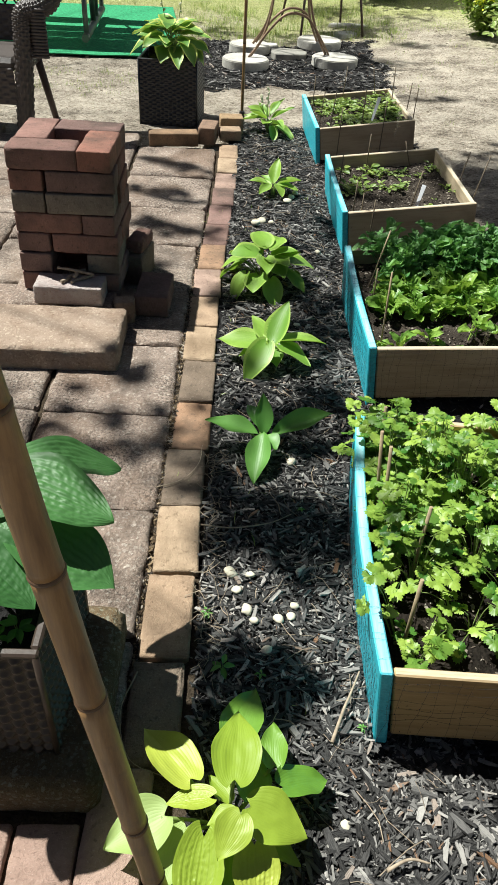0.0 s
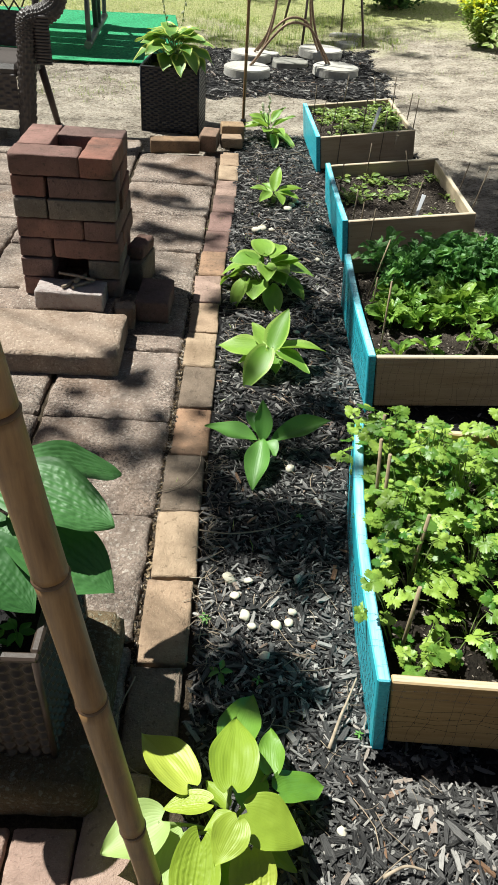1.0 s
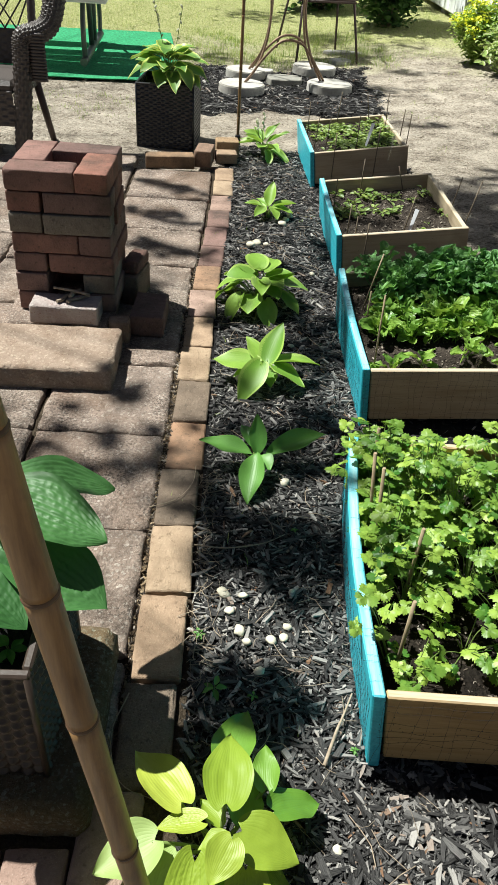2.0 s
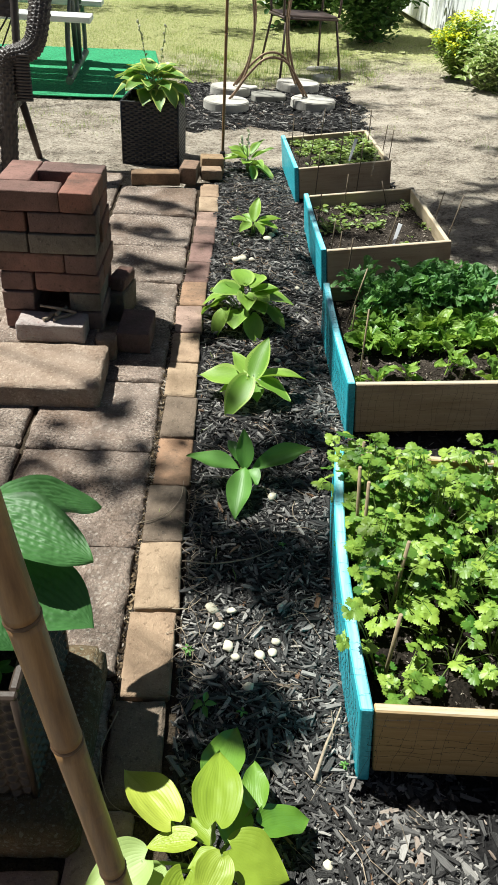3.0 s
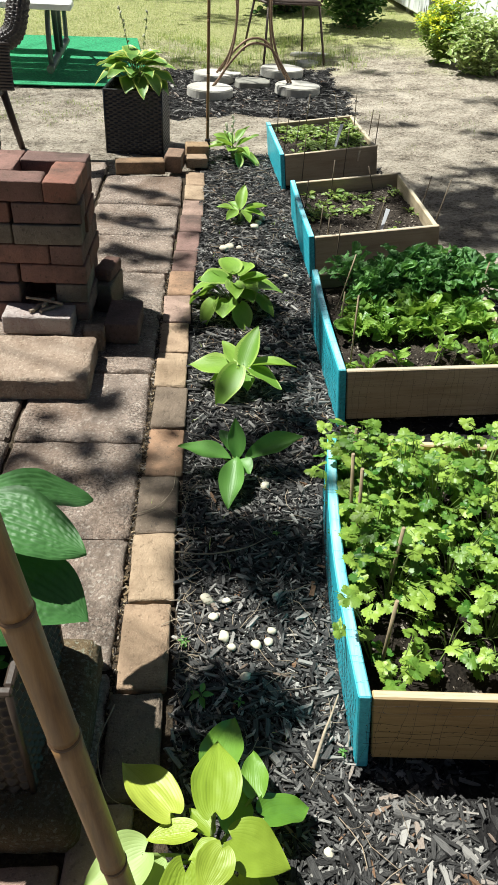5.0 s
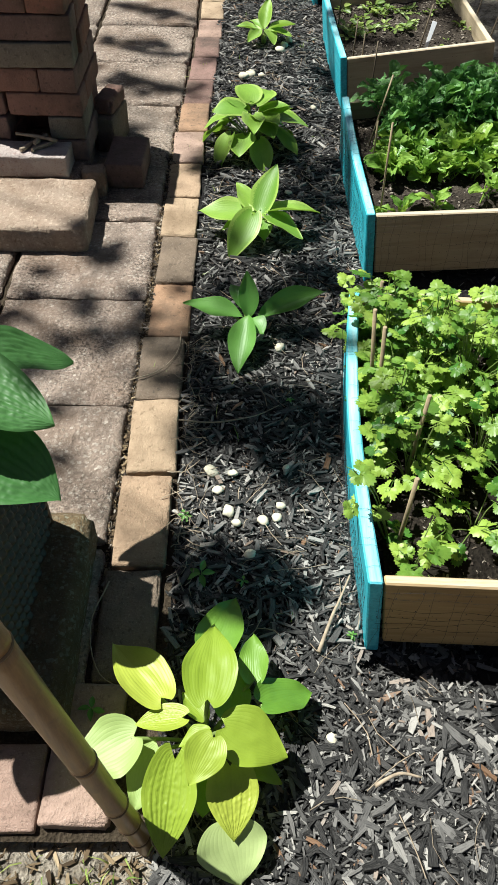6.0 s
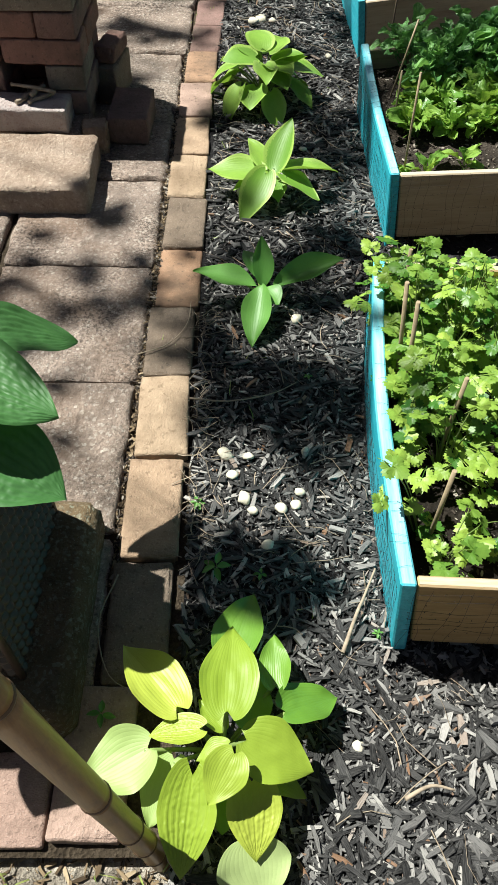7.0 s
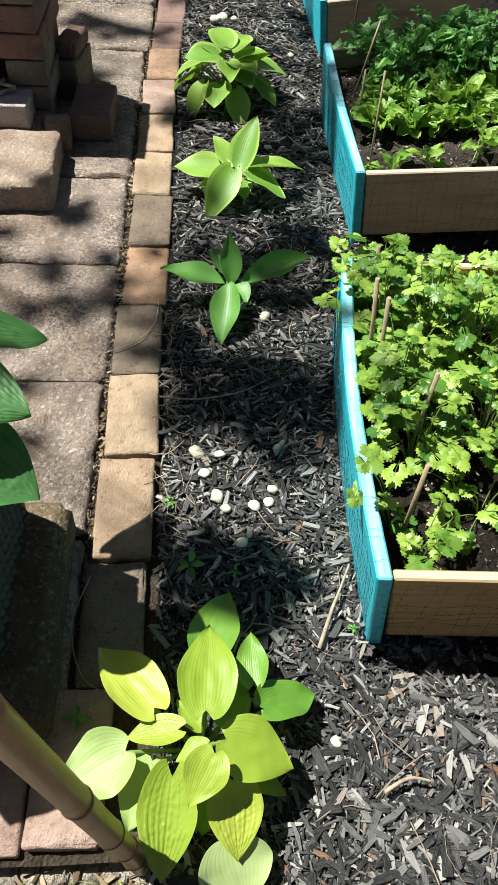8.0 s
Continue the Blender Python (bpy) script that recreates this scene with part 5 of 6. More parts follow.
for k, x, y, h, lean in [
        (0, 0.045, 0.60, 0.17, (-0.05, 0)), (0, 0.022, 0.41, 0.245, (-0.11, 0)), (0, 0.030, 0.375, 0.235, (-0.09, 0)), (0, 0.042, 0.115, 0.17, (0.01, 0.06)), (0, 0.075, 0.27, 0.20, (0.0, 0)),
        (1, 0.036, 0.08, 0.235, (-0.03, 0)), (1, 0.045, 0.30, 0.13, (-0.03, 0)), (1, 0.055, 0.44, 0.18, (0.22, 0.1)), (1, 0.49, 0.24, 0.10, (0, 0)), (1, 0.50, 0.45, 0.15, (0.1, 0.05)),
        (2, 0.05, 0.10, 0.13, (0.02, 0)), (2, 0.035, 0.40, 0.13, (0, 0)), (2, 0.26, 0.09, 0.16, (0.16, 0.05)), (2, 0.475, 0.06, 0.20, (0.18, 0.05)), (2, 0.36, 0.58, 0.11, (-0.35, 0.05)), (2, 0.505, 0.33, 0.13, (0.15, 0.05)), (2, 0.17, 0.58, 0.15, (0, 0)),
        (3, 0.045, 0.20, 0.15, (0.08, 0)), (3, 0.035, 0.42, 0.16, (0, 0)), (3, 0.09, 0.12, 0.15, (0.08, 0.05)), (3, 0.21, 0.56, 0.17, (0.06, 0)), (3, 0.24, 0.10, 0.16, (0, 0)), (3, 0.385, 0.54, 0.15, (-0.2, 0)), (3, 0.45, 0.42, 0.17, (-0.05, 0)), (3, 0.478, 0.2, 0.14, (0.03, 0)), (3, 0.49, 0.10, 0.14, (0, 0)),
        (3, 0.11, -0.03, 0.13, (0.0, 0)), (3, 0.315, -0.035, 0.13, (0.0, 0)), (2, 0.10, -0.03, 0.12, (0.0, 0)), (2, 0.065, 0.02, 0.13, (0.0, 0))]:
    stake(k, x, y, h, lean, bury=0.1)


def tag(k, x, y, h, turn, tilt, mat, label, w=0.016):
    bm = bmesh.new()
    box(bm, w, 0.0016, h + 0.03, pose(0, 0, h / 2 - 0.015), 0.0006)
    for v in bm.verts:
        if v.co.z < -0.01:
            v.co.x *= 0.3
        if v.co.z > h - 0.004:
            v.co.x *= 0.8
    ob = part("plant_tag", bm, mat)
    ob.matrix_world = Matrix.Translation(on_soil(k, x, y)) @ pose(0, 0, 0, tilt, 0, turn) @ pose(0, 0, 0, 0, 6, 0)
    return tagged(ob, label, "plant tag", "plant tags")


tag(2, 0.275, 0.075, 0.115, -25, -20, M_TAG, "white plastic plant tag in the soil", 0.02)
tag(3, 0.285, 0.11, 0.125, -25, -20, M_TAG, "white plastic plant tag among seedlings", 0.022)
tag(1, 0.30, 0.04, 0.10, 10, -4, M_CLEAR, "clear plastic plant tag by the spinach", 0.022)
tag(3, 0.385, -0.012, 0.10, 10, -4, M_CLEAR, "clear plastic plant tag leaning on the board", 0.022)
tag(0, 0.33, 0.63, 0.10, 10, -4, M_TAG, "white plastic plant tag behind the cilantro", 0.02)


# ---- netting over the nearest beds ----
def netting(k, label):
    m, h, W, L, H = beds[k]
    lean = BEDS[k][7]
    cell, r = 0.0175, 0.00027
    bm = bmesh.new()
    rng = random.Random(500 + k)
    def side(u, v):
        sag = 0.004 * noise.noise(Vector((u * 9, v * 9, k)))
        bow = BEDS[k][6] * math.sin(math.pi * min(max(u / L, 0), 1))
        return Vector((-0.006 - bow * (0.8 + 0.2 * v / H) - lean * v / H * (1 - 0.5 * u / L) + sag, u, v))
    def front(u, v):
        return Vector((u, -0.009 + 0.004 * noise.noise(Vector((u * 9, v * 9, k + 5))), v))
    for fn, wide in ((side, L), (front, W)):
        n = int(wide / cell)
        rows = int(H / cell)
        for i in range(n):
            if rng.random() < 0.35:
                continue
            tube(bm, [fn(i * cell + 0.004 * math.sin(j * 0.9 + i) + 0.006 * noise.noise(Vector((i * 0.4, j * 0.7, k))), H * j / 6) for j in range(7)], r, 3, False)
        for j in range(1, rows + 1):
            if rng.random() < 0.2:
                continue
            tube(bm, [fn(wide * i / 24, j * cell + 0.008 * noise.noise(Vector((i * 0.25, j * 0.6, k + 3))) + 0.004 * math.sin(i * 1.3 + j)) for i in range(25)], r, 3, False)
    for fn, wide in ((side, L), (front, W)):
        for i in range(int(wide / cell)):
            for j in range(1, int(H / cell) + 1):
                if rng.random() < 0.45:
                    bmesh.ops.create_cube(bm, size=0.0011, matrix=Matrix.Translation(fn(i * cell + rng.uniform(-1, 1) * 0.003, j * cell + rng.uniform(-1, 1) * 0.003)))
    for i in range(int(L / cell)):
        if rng.random() < 0.4:
            continue
        u = i * cell + rng.uniform(-1, 1) * 0.006
        p, q = side(u, H + 0.004), Vector((0.021 - lean * (1 - 0.5 * u / L) - BEDS[k][6] * math.sin(math.pi * u / L), u + rng.uniform(-1, 1) * 0.006, H + 0.0055))
        p = p.lerp(q, rng.uniform(0.0, 0.7))
        tube(bm, [p, (p + q) / 2 + Vector((0, 0, 0.002)), q], r, 3, False)
    ob = part("netting", bm, M_NET)
    ob.matrix_world = m
    return tagged(ob, label, "garden netting")


netting(0, "fine black bird netting draped over cilantro bed")
netting(1, "fine black bird netting draped over spinach bed")


# ---- pebbles and sticks on the mulch ----
def pebble(x, y, r, seed):
    rng = random.Random(seed)
    bm = bmesh.new()
    bmesh.ops.create_icosphere(bm, subdivisions=2, radius=r)
    sx, sz = rng.uniform(0.7, 1.3), rng.uniform(0.45, 0.65)
    for v in bm.verts:
        v.co *= 1 + 0.34 * noise.noise(v.co / r * 1.2 + Vector((seed, 0, 0)))
        v.co.x *= sx
        v.co.z *= sz
    ob = part("pebble", bm, M_PEBBLE, smooth=True)
    ob.matrix_world = pose(x, y, bed_height(x, y) + r * 0.55 + 0.004, rng.uniform(-20, 20), rng.uniform(-20, 20), rng.uniform(0, 360))
    return tagged(ob, "smooth off-white pebble on the black mulch", "pebble", "white pebbles")


for i, (x, y, r) in enumerate([(-0.002, 0.978, 0.012), (0.039, 0.978, 0.010), (0.010, 0.934, 0.010), (0.031, 0.887, 0.0125), (0.046, 0.862, 0.009), (0.093, 0.866, 0.011),
                               (0.118, 0.876, 0.0085), (0.126, 0.902, 0.0085), (0.139, 0.987, 0.008), (0.068, 0.797, 0.010), (0.184, 0.487, 0.0085), (0.066, 2.787, 0.018), (0.092, 2.835, 0.016), (0.130, 2.82, 0.013),
                               (0.161, 2.603, 0.014), (0.206, 3.05, 0.018), (0.245, 3.14, 0.018), (0.225, 3.10, 0.014), (0.031, 1.785, 0.016), (0.19, 2.0, 0.010), (0.30, 2.55, 0.011),
                               (0.06, 1.36, 0.017), (0.14, 1.33, 0.012)]):
    pebble(x, y, r * 1.08, 600 + i)


def fallen(points, r, label, name="twig"):
    bm = bmesh.new()
    line = smooth_line(points, 5)
    tube(bm, line, [r * (1.1 - 0.6 * i / len(line)) for i in range(len(line))], 6)
    return tagged(part(name, bm, M_TWIG), label, "twig", "twigs on the mulch")


fallen([(0.172, 0.612, 0.012), (0.198, 0.672, 0.014), (0.212, 0.70, 0.013), (0.234, 0.746, 0.016)], 0.003, "pale forked dry twig lying on mulch")
fallen([(-0.07, 1.10, 0.012), (0.0, 1.09, 0.016), (0.08, 1.11, 0.014), (0.13, 1.14, 0.014)], 0.0016, "long thin dry stalk curling over mulch")
fallen([(0.13, 1.62, 0.01), (0.16, 1.55, 0.02), (0.165, 1.46, 0.012)], 0.0014, "thin dry stalk beside the small hosta")
fallen([(-0.18, 1.22, 0.004), (-0.12, 1.25, 0.006), (-0.085, 1.31, 0.006), (-0.08, 1.38, 0.004)], 0.0012, "thin dry stem lying on the edging bricks")
fallen([(0.235, 0.42, 0.012), (0.27, 0.435, 0.014), (0.30, 0.43, 0.014)], 0.003, "short orange-brown twig on mulch")
fallen([(-0.165, 0.74, 0.004), (-0.185, 0.66, 0.006), (-0.16, 0.58, 0.006), (-0.10, 0.55, 0.01)], 0.0012, "thin wiry stem trailing over dark bricks")


# ---- round stones with bent rods ----
def disc(x, y, r, h, label, seed):
    bm = bmesh.new()
    bmesh.ops.create_cone(bm, cap_ends=True, segments=40, radius1=r, radius2=r * 0.985, depth=h)
    edges = [e for e in bm.edges if abs(e.verts[0].co.z - e.verts[1].co.z) < 1e-4]
    bmesh.ops.bevel(bm, geom=edges, offset=0.006, segments=2, affect="EDGES")
    ob = part("stepping_stone", bm, M_DISC)
    ob.matrix_world = pose(x, y, bed_height(x, y) + h / 2 + 0.002, 0, 0, seed * 40)
    return tagged(ob, label, "stepping stone", "round stones under the trellis rods")


STONES = [(0.02, 5.57, 0.165), (0.655, 5.66, 0.165), (0.05, 6.10, 0.155), (0.594, 6.29, 0.172)]
for i, (x, y, r) in enumerate(STONES):
    disc(x, y, r, 0.06, "round pale concrete stepping stone on dark mulch", i)


def rods():
    t = thing("trellis", pose(0.345, 5.89, 0), "bent copper-brown metal rods forming a plant support", "plant support")
    off = Vector((0.27, 5.6, 0))
    for pts in [
            [(-0.035, 5.30, 0.05), (0.05, 5.33, 0.16), (0.11, 5.38, 0.34), (0.12, 5.42, 0.55), (0.07, 5.45, 0.80), (-0.06, 5.5, 1.15)],
            [(0.0, 5.80, 0.05), (0.09, 5.74, 0.20), (0.13, 5.66, 0.40), (0.13, 5.6, 0.60), (0.08, 5.58, 0.85), (-0.03, 5.6, 1.15)],
            [(0.53, 5.42, 0.05), (0.44, 5.42, 0.20), (0.375, 5.43, 0.40), (0.36, 5.45, 0.60), (0.40, 5.48, 0.82), (0.52, 5.5, 1.15)],
            [(0.50, 5.90, 0.05), (0.42, 5.84, 0.22), (0.38, 5.75, 0.42), (0.37, 5.68, 0.62), (0.42, 5.62, 0.85), (0.52, 5.6, 1.15)],
            [(-0.02, 5.31, 0.06), (0.10, 5.33, 0.22), (0.22, 5.35, 0.32), (0.36, 5.38, 0.30), (0.47, 5.40, 0.17), (0.545, 5.42, 0.06)],
            [(0.02, 5.79, 0.06), (0.13, 5.78, 0.21), (0.25, 5.80, 0.29), (0.38, 5.85, 0.26), (0.48, 5.90, 0.10)]]:
        bm = bmesh.new()
        tube(bm, [p - off for p in smooth_line(pts, 7)], 0.0085, 8)
        part("rod", bm, M_RUST, t)


rods()


def flat_stone(x, y, sx, sy, h, a, label, seed, mat=M_STEP):
    rng = random.Random(seed)
    bm = bmesh.new()
    ring = [(math.cos(k * 0.7854) * sx * rng.uniform(0.8, 1.1), math.sin(k * 0.7854) * sy * rng.uniform(0.8, 1.1)) for k in range(8)]
    lo = [bm.verts.new((px, py, -0.01)) for px, py in ring]
    hi = [bm.verts.new((px * 0.96, py * 0.96, h)) for px, py in ring]
    bm.faces.new(hi)
    bm.faces.new(lo[::-1])
    for k in range(8):
        bm.faces.new((lo[k], lo[(k + 1) % 8], hi[(k + 1) % 8], hi[k]))
    bmesh.ops.bevel(bm, geom=list(bm.edges), offset=0.006, segments=1, affect="EDGES")
    ob = part("flat_stone", bm, mat)
    ob.matrix_world = pose(x, y, max(bed_height(x, y), yard_height(x, y)), 0, 0, a)
    return tagged(ob, label, "flat stone", "flat stones in the mulch")


flat_stone(0.345, 5.97, 0.17, 0.13, 0.045, 10, "irregular flat grey stone between round stones", 1)
flat_stone(0.19, 6.35, 0.10, 0.07, 0.03, 40, "pale flat stone chip on dark mulch", 2, M_DISC)
flat_stone(0.86, 6.80, 0.12, 0.09, 0.03, 30, "pale flat stone under the iron chair", 3, M_DISC)
flat_stone(0.95, 7.25, 0.20, 0.08, 0.02, 5, "long flat stone in the grass", 4, M_DISC)


# ---- green mat and picnic table ----
bm = bmesh.new()
bmesh.ops.create_grid(bm, x_segments=60, y_segments=40, size=0.5)
for v in bm.verts:
    v.co.x *= 2.9
    v.co.y *= 2.12
    v.co.z = 0.004 * noise.noise(Vector((v.co.x * 3, v.co.y * 3, 0))) + 0.012 * max(0, abs(v.co.y) - 1.02) * 10
bmesh.ops.solidify(bm, geom=list(bm.faces), thickness=0.006)
mat_ob = part("turf_mat", bm, M_MAT)
mat_ob.matrix_world = pose(-1.98, 6.64, -0.012, 0, 0, 7)
tagged(mat_ob, "bright green artificial turf mat on the sand", "mat")


def picnic_table():
    t = thing("picnic_table", pose(-1.91, 6.52, 0.02, 0, 0, 3.6), "picnic table with white boards and grey metal frame", "picnic table")
    L = 1.8
    def plank(name, y, z, w, lab=""):
        bm = bmesh.new()
        box(bm, L, w, 0.042, pose(0, y, z), 0.006)
        part(name, bm, M_WHITE, t, lab)
    for y, n in ((-0.52, "bench_board"), (0.52, "bench_board")):
        plank(n, y, 0.425, 0.245, "white bench board")
    for y in (-0.24, 0, 0.24):
        plank("tabletop_board", y, 0.72, 0.225, "white table board")
    for sx in (1, -1):
        x = sx * 0.72
        bm = bmesh.new()
        tube(bm, smooth_line([(x, -0.68, 0.03), (x, 0, 0.032), (x, 0.62, 0.03)], 5), 0.028, 10)
        part("foot_rail", bm, M_METAL, t, "grey metal foot rail")
        for sy in (-1, 1):
            bm = bmesh.new()
            tube(bm, smooth_line([(x, sy * 0.58, 0.03), (x, sy * 0.60, 0.22), (x, sy * 0.52, 0.39), (x, sy * 0.40, 0.40)], 5), 0.019, 8)
            part("leg", bm, M_METAL, t)
            bm = bmesh.new()
            tube(bm, [(x, sy * 0.10, 0.04), (x, sy * 0.20, 0.70)], 0.021, 8)
            part("leg", bm, M_METAL, t)
            bm = bmesh.new()
            tube(bm, [(x, sy * 0.44, 0.40), (x, sy * 0.16, 0.62)], 0.014, 8)
            part("brace", bm, M_METAL, t)


picnic_table()


# ---- wicker armchair ----
def armchair():
    t = thing("armchair", pose(-1.345, 3.93, -0.05, 0, 0, 0), "dark brown woven wicker patio armchair", "armchair")
    # the chair faces its own -y
    def weave(name, w, h, m, cols, rows, lab=""):
        ob = part(name, wicker_panel(w, h, cols, rows, 0.006), M_CHAIR, t, lab)
        ob.matrix_local = m
    def braid(points, r0, r1, name, lab, sides=48):
        """A thick arm wrapped in flat woven strands."""
        line = smooth_line(points, 28)
        V, F = [], []
        side = None
        n = len(line)
        for i, p in enumerate(line):
            d = (line[min(i + 1, n - 1)] - line[max(i - 1, 0)]).normalized()
            side = d.orthogonal().normalized() if side is None else (side - d * side.dot(d)).normalized()
            up = d.cross(side)
            r = r0 + (r1 - r0) * i / (n - 1)
            for k in range(sides):
                a = 2 * math.pi * k / sides
                fk, fi = (k % 3) / 3, (i % 3) / 3
                over = (k // 3 + i // 3) % 2
                q = r * (1 + (0.17 * math.sin(math.pi * fk) if over else 0.07 * math.sin(math.pi * fi)) - (0.10 if fi == 0 or fk == 0 else 0.0))
                V.append(p + (side * math.cos(a) + up * math.sin(a)) * q)
        F = [(i * sides + k, i * sides + (k + 1) % sides, (i + 1) * sides + (k + 1) % sides, (i + 1) * sides + k) for i in range(n - 1) for k in range(sides)]
        part(name, pydata(name, V, F), M_CHAIR, t, lab)
    for s in (1, -1):
        braid([(s * 0.27, -0.20, 0.0), (s * 0.30, -0.20, 0.28), (s * 0.322, -0.195, 0.50), (s * 0.335, -0.19, 0.585), (s * 0.395, -0.17, 0.605),
               (s * 0.445, -0.13, 0.64), (s * 0.468, -0.08, 0.73), (s * 0.47, 0.02, 0.86), (s * 0.42, 0.16, 0.95), (s * 0.35, 0.29, 1.0)], 0.038, 0.050, "armrest", "thick woven arm and front leg")
        bm = bmesh.new()
        tube(bm, [(s * 0.335, 0.235, 0.0), (s * 0.275, 0.19, 0.34)], [0.016, 0.021], 10)
        part("leg", bm, M_IRON, t, "tapered brown rear leg")
        bm = bmesh.new()
        line = smooth_line([(s * 0.275, 0.19, 0.31), (s * 0.285, 0.20, 0.6), (s * 0.29, 0.30, 1.02)], 26)
        tube(bm, line, [0.019 * (1 + 0.12 * (k % 2)) for k in range(len(line))], 12)
        part("back_post", bm, M_CHAIR, t, "back post wound with strand")
        bm = bmesh.new()
        tube(bm, [(-0.036, 0.012, 0), (-0.02, 0.003, 0.001), (0, 0, 0.002), (0.02, 0.003, 0.001), (0.036, 0.012, 0)], 0.0069, 8)
        strand = part("strand", bm, M_CHAIR, t)
        strand.location = (s * 0.398, -0.217, 0.415)
        for k in range(1, 15):
            ob = part("strand", strand.data, None, t)
            ob.location = (s * 0.398, -0.217, 0.415 + 0.0135 * k)
        weave("side_panel", 0.36, 0.20, pose(s * 0.282, -0.17 if s > 0 else 0.19, 0.31, 0, 0, 90 * s), 10, 12)
    bm = bmesh.new()
    box(bm, 0.54, 0.40, 0.06, pose(0, -0.01, 0.37), 0.02)
    part("seat", bm, M_CHAIR, t)
    weave("front_panel", 0.52, 0.16, pose(-0.26, -0.215, 0.20), 16, 10)
    weave("backrest", 0.54, 0.34, pose(-0.27, 0.235, 0.70, -12, 0, 0), 18, 22)
    bm = bmesh.new()
    for k in range(9):
        a = -0.26 + 0.058 * k
        for e in (1, -1):
            b = min(max(a + e * 0.10, -0.27), 0.27)
            tube(bm, [(a, 0.205, 0.56), (b, 0.232, 0.70)], 0.0045, 6)
    part("lattice", bm, M_CHAIR, t, "open crossed lattice in the backrest")
    weave("lower_back", 0.54, 0.16, pose(-0.27, 0.195, 0.40, -4, 0, 0), 18, 10)


armchair()


# ---- iron chair ----
def iron_chair():
    t = thing("iron_chair", pose(0.66, 6.98, 0.03, 0, 0, 14), "rusty brown metal garden chair in thin grass", "chair")
    bm = bmesh.new()
    box(bm, 0.46, 0.40, 0.018, pose(0, 0, 0.44), 0.006)
    part("seat", bm, M_IRON, t)
    bm = bmesh.new()
    tube(bm, [(-0.23, -0.20, 0.425), (0.23, -0.20, 0.425), (0.24, 0.20, 0.425), (-0.24, 0.20, 0.425), (-0.23, -0.20, 0.425)], 0.010, 6)
    part("seat_frame", bm, M_IRON, t)
    for x, y, fx, fy in ((-0.22, -0.19, -0.28, -0.33), (0.22, -0.19, 0.26, -0.33), (-0.22, 0.19, -0.26, 0.33), (0.22, 0.19, 0.30, 0.33)):
        bm = bmesh.new()
        tube(bm, [(fx, fy, 0.0), (x, y, 0.43)], 0.0105, 8)
        part("leg", bm, M_IRON, t)
    for s in (-1, 1):
        bm = bmesh.new()
        tube(bm, smooth_line([(s * 0.23, 0.19, 0.42), (s * 0.24, 0.23, 0.65), (s * 0.21, 0.27, 0.88)], 4), 0.011, 8)
        part("back_post", bm, M_IRON, t)
        bm = bmesh.new()
        tube(bm, smooth_line([(s * 0.24, 0.20, 0.60), (s * 0.27, 0.0, 0.63), (s * 0.25, -0.18, 0.60), (s * 0.24, -0.19, 0.44)], 4), 0.010, 8)
        part("armrest", bm, M_IRON, t)
    bm = bmesh.new()
    tube(bm, smooth_line([(-0.21, 0.27, 0.86), (0, 0.29, 0.92), (0.21, 0.27, 0.86)], 5), 0.011, 8)
    part("back_rail", bm, M_IRON, t)


iron_chair()


# ---- shed wall ----
def shed():
    t = thing("shed", pose(2.40, 9.0, 0.165, 0, 0, 0), "white ribbed siding of a garden shed", "shed", kind="structure")
    for k in range(34):
        bm = bmesh.new()
        box(bm, 0.03, 0.244, 2.3, pose(0, -4.1 + 0.25 * k, 1.15), 0.012)
        part("siding_panel", bm, M_SIDING, t)
    bm = bmesh.new()
    box(bm, 2.4, 8.5, 0.06, pose(1.25, 0, 2.34), 0.01)
    part("roof", bm, M_STEP, t)
    bm = bmesh.new()
    box(bm, 2.4, 8.4, 2.28, pose(1.24, 0, 1.15), 0.01)
    part("body", bm, M_SIDING, t)
    for y in (-2.9, -0.9, 1.0, 2.9):
        bm = bmesh.new()
        box(bm, 0.16, 0.2, 0.30, pose(0.12, y, -0.13), 0.01)
        part("footing", bm, M_DISC, t, "concrete footing block")


shed()


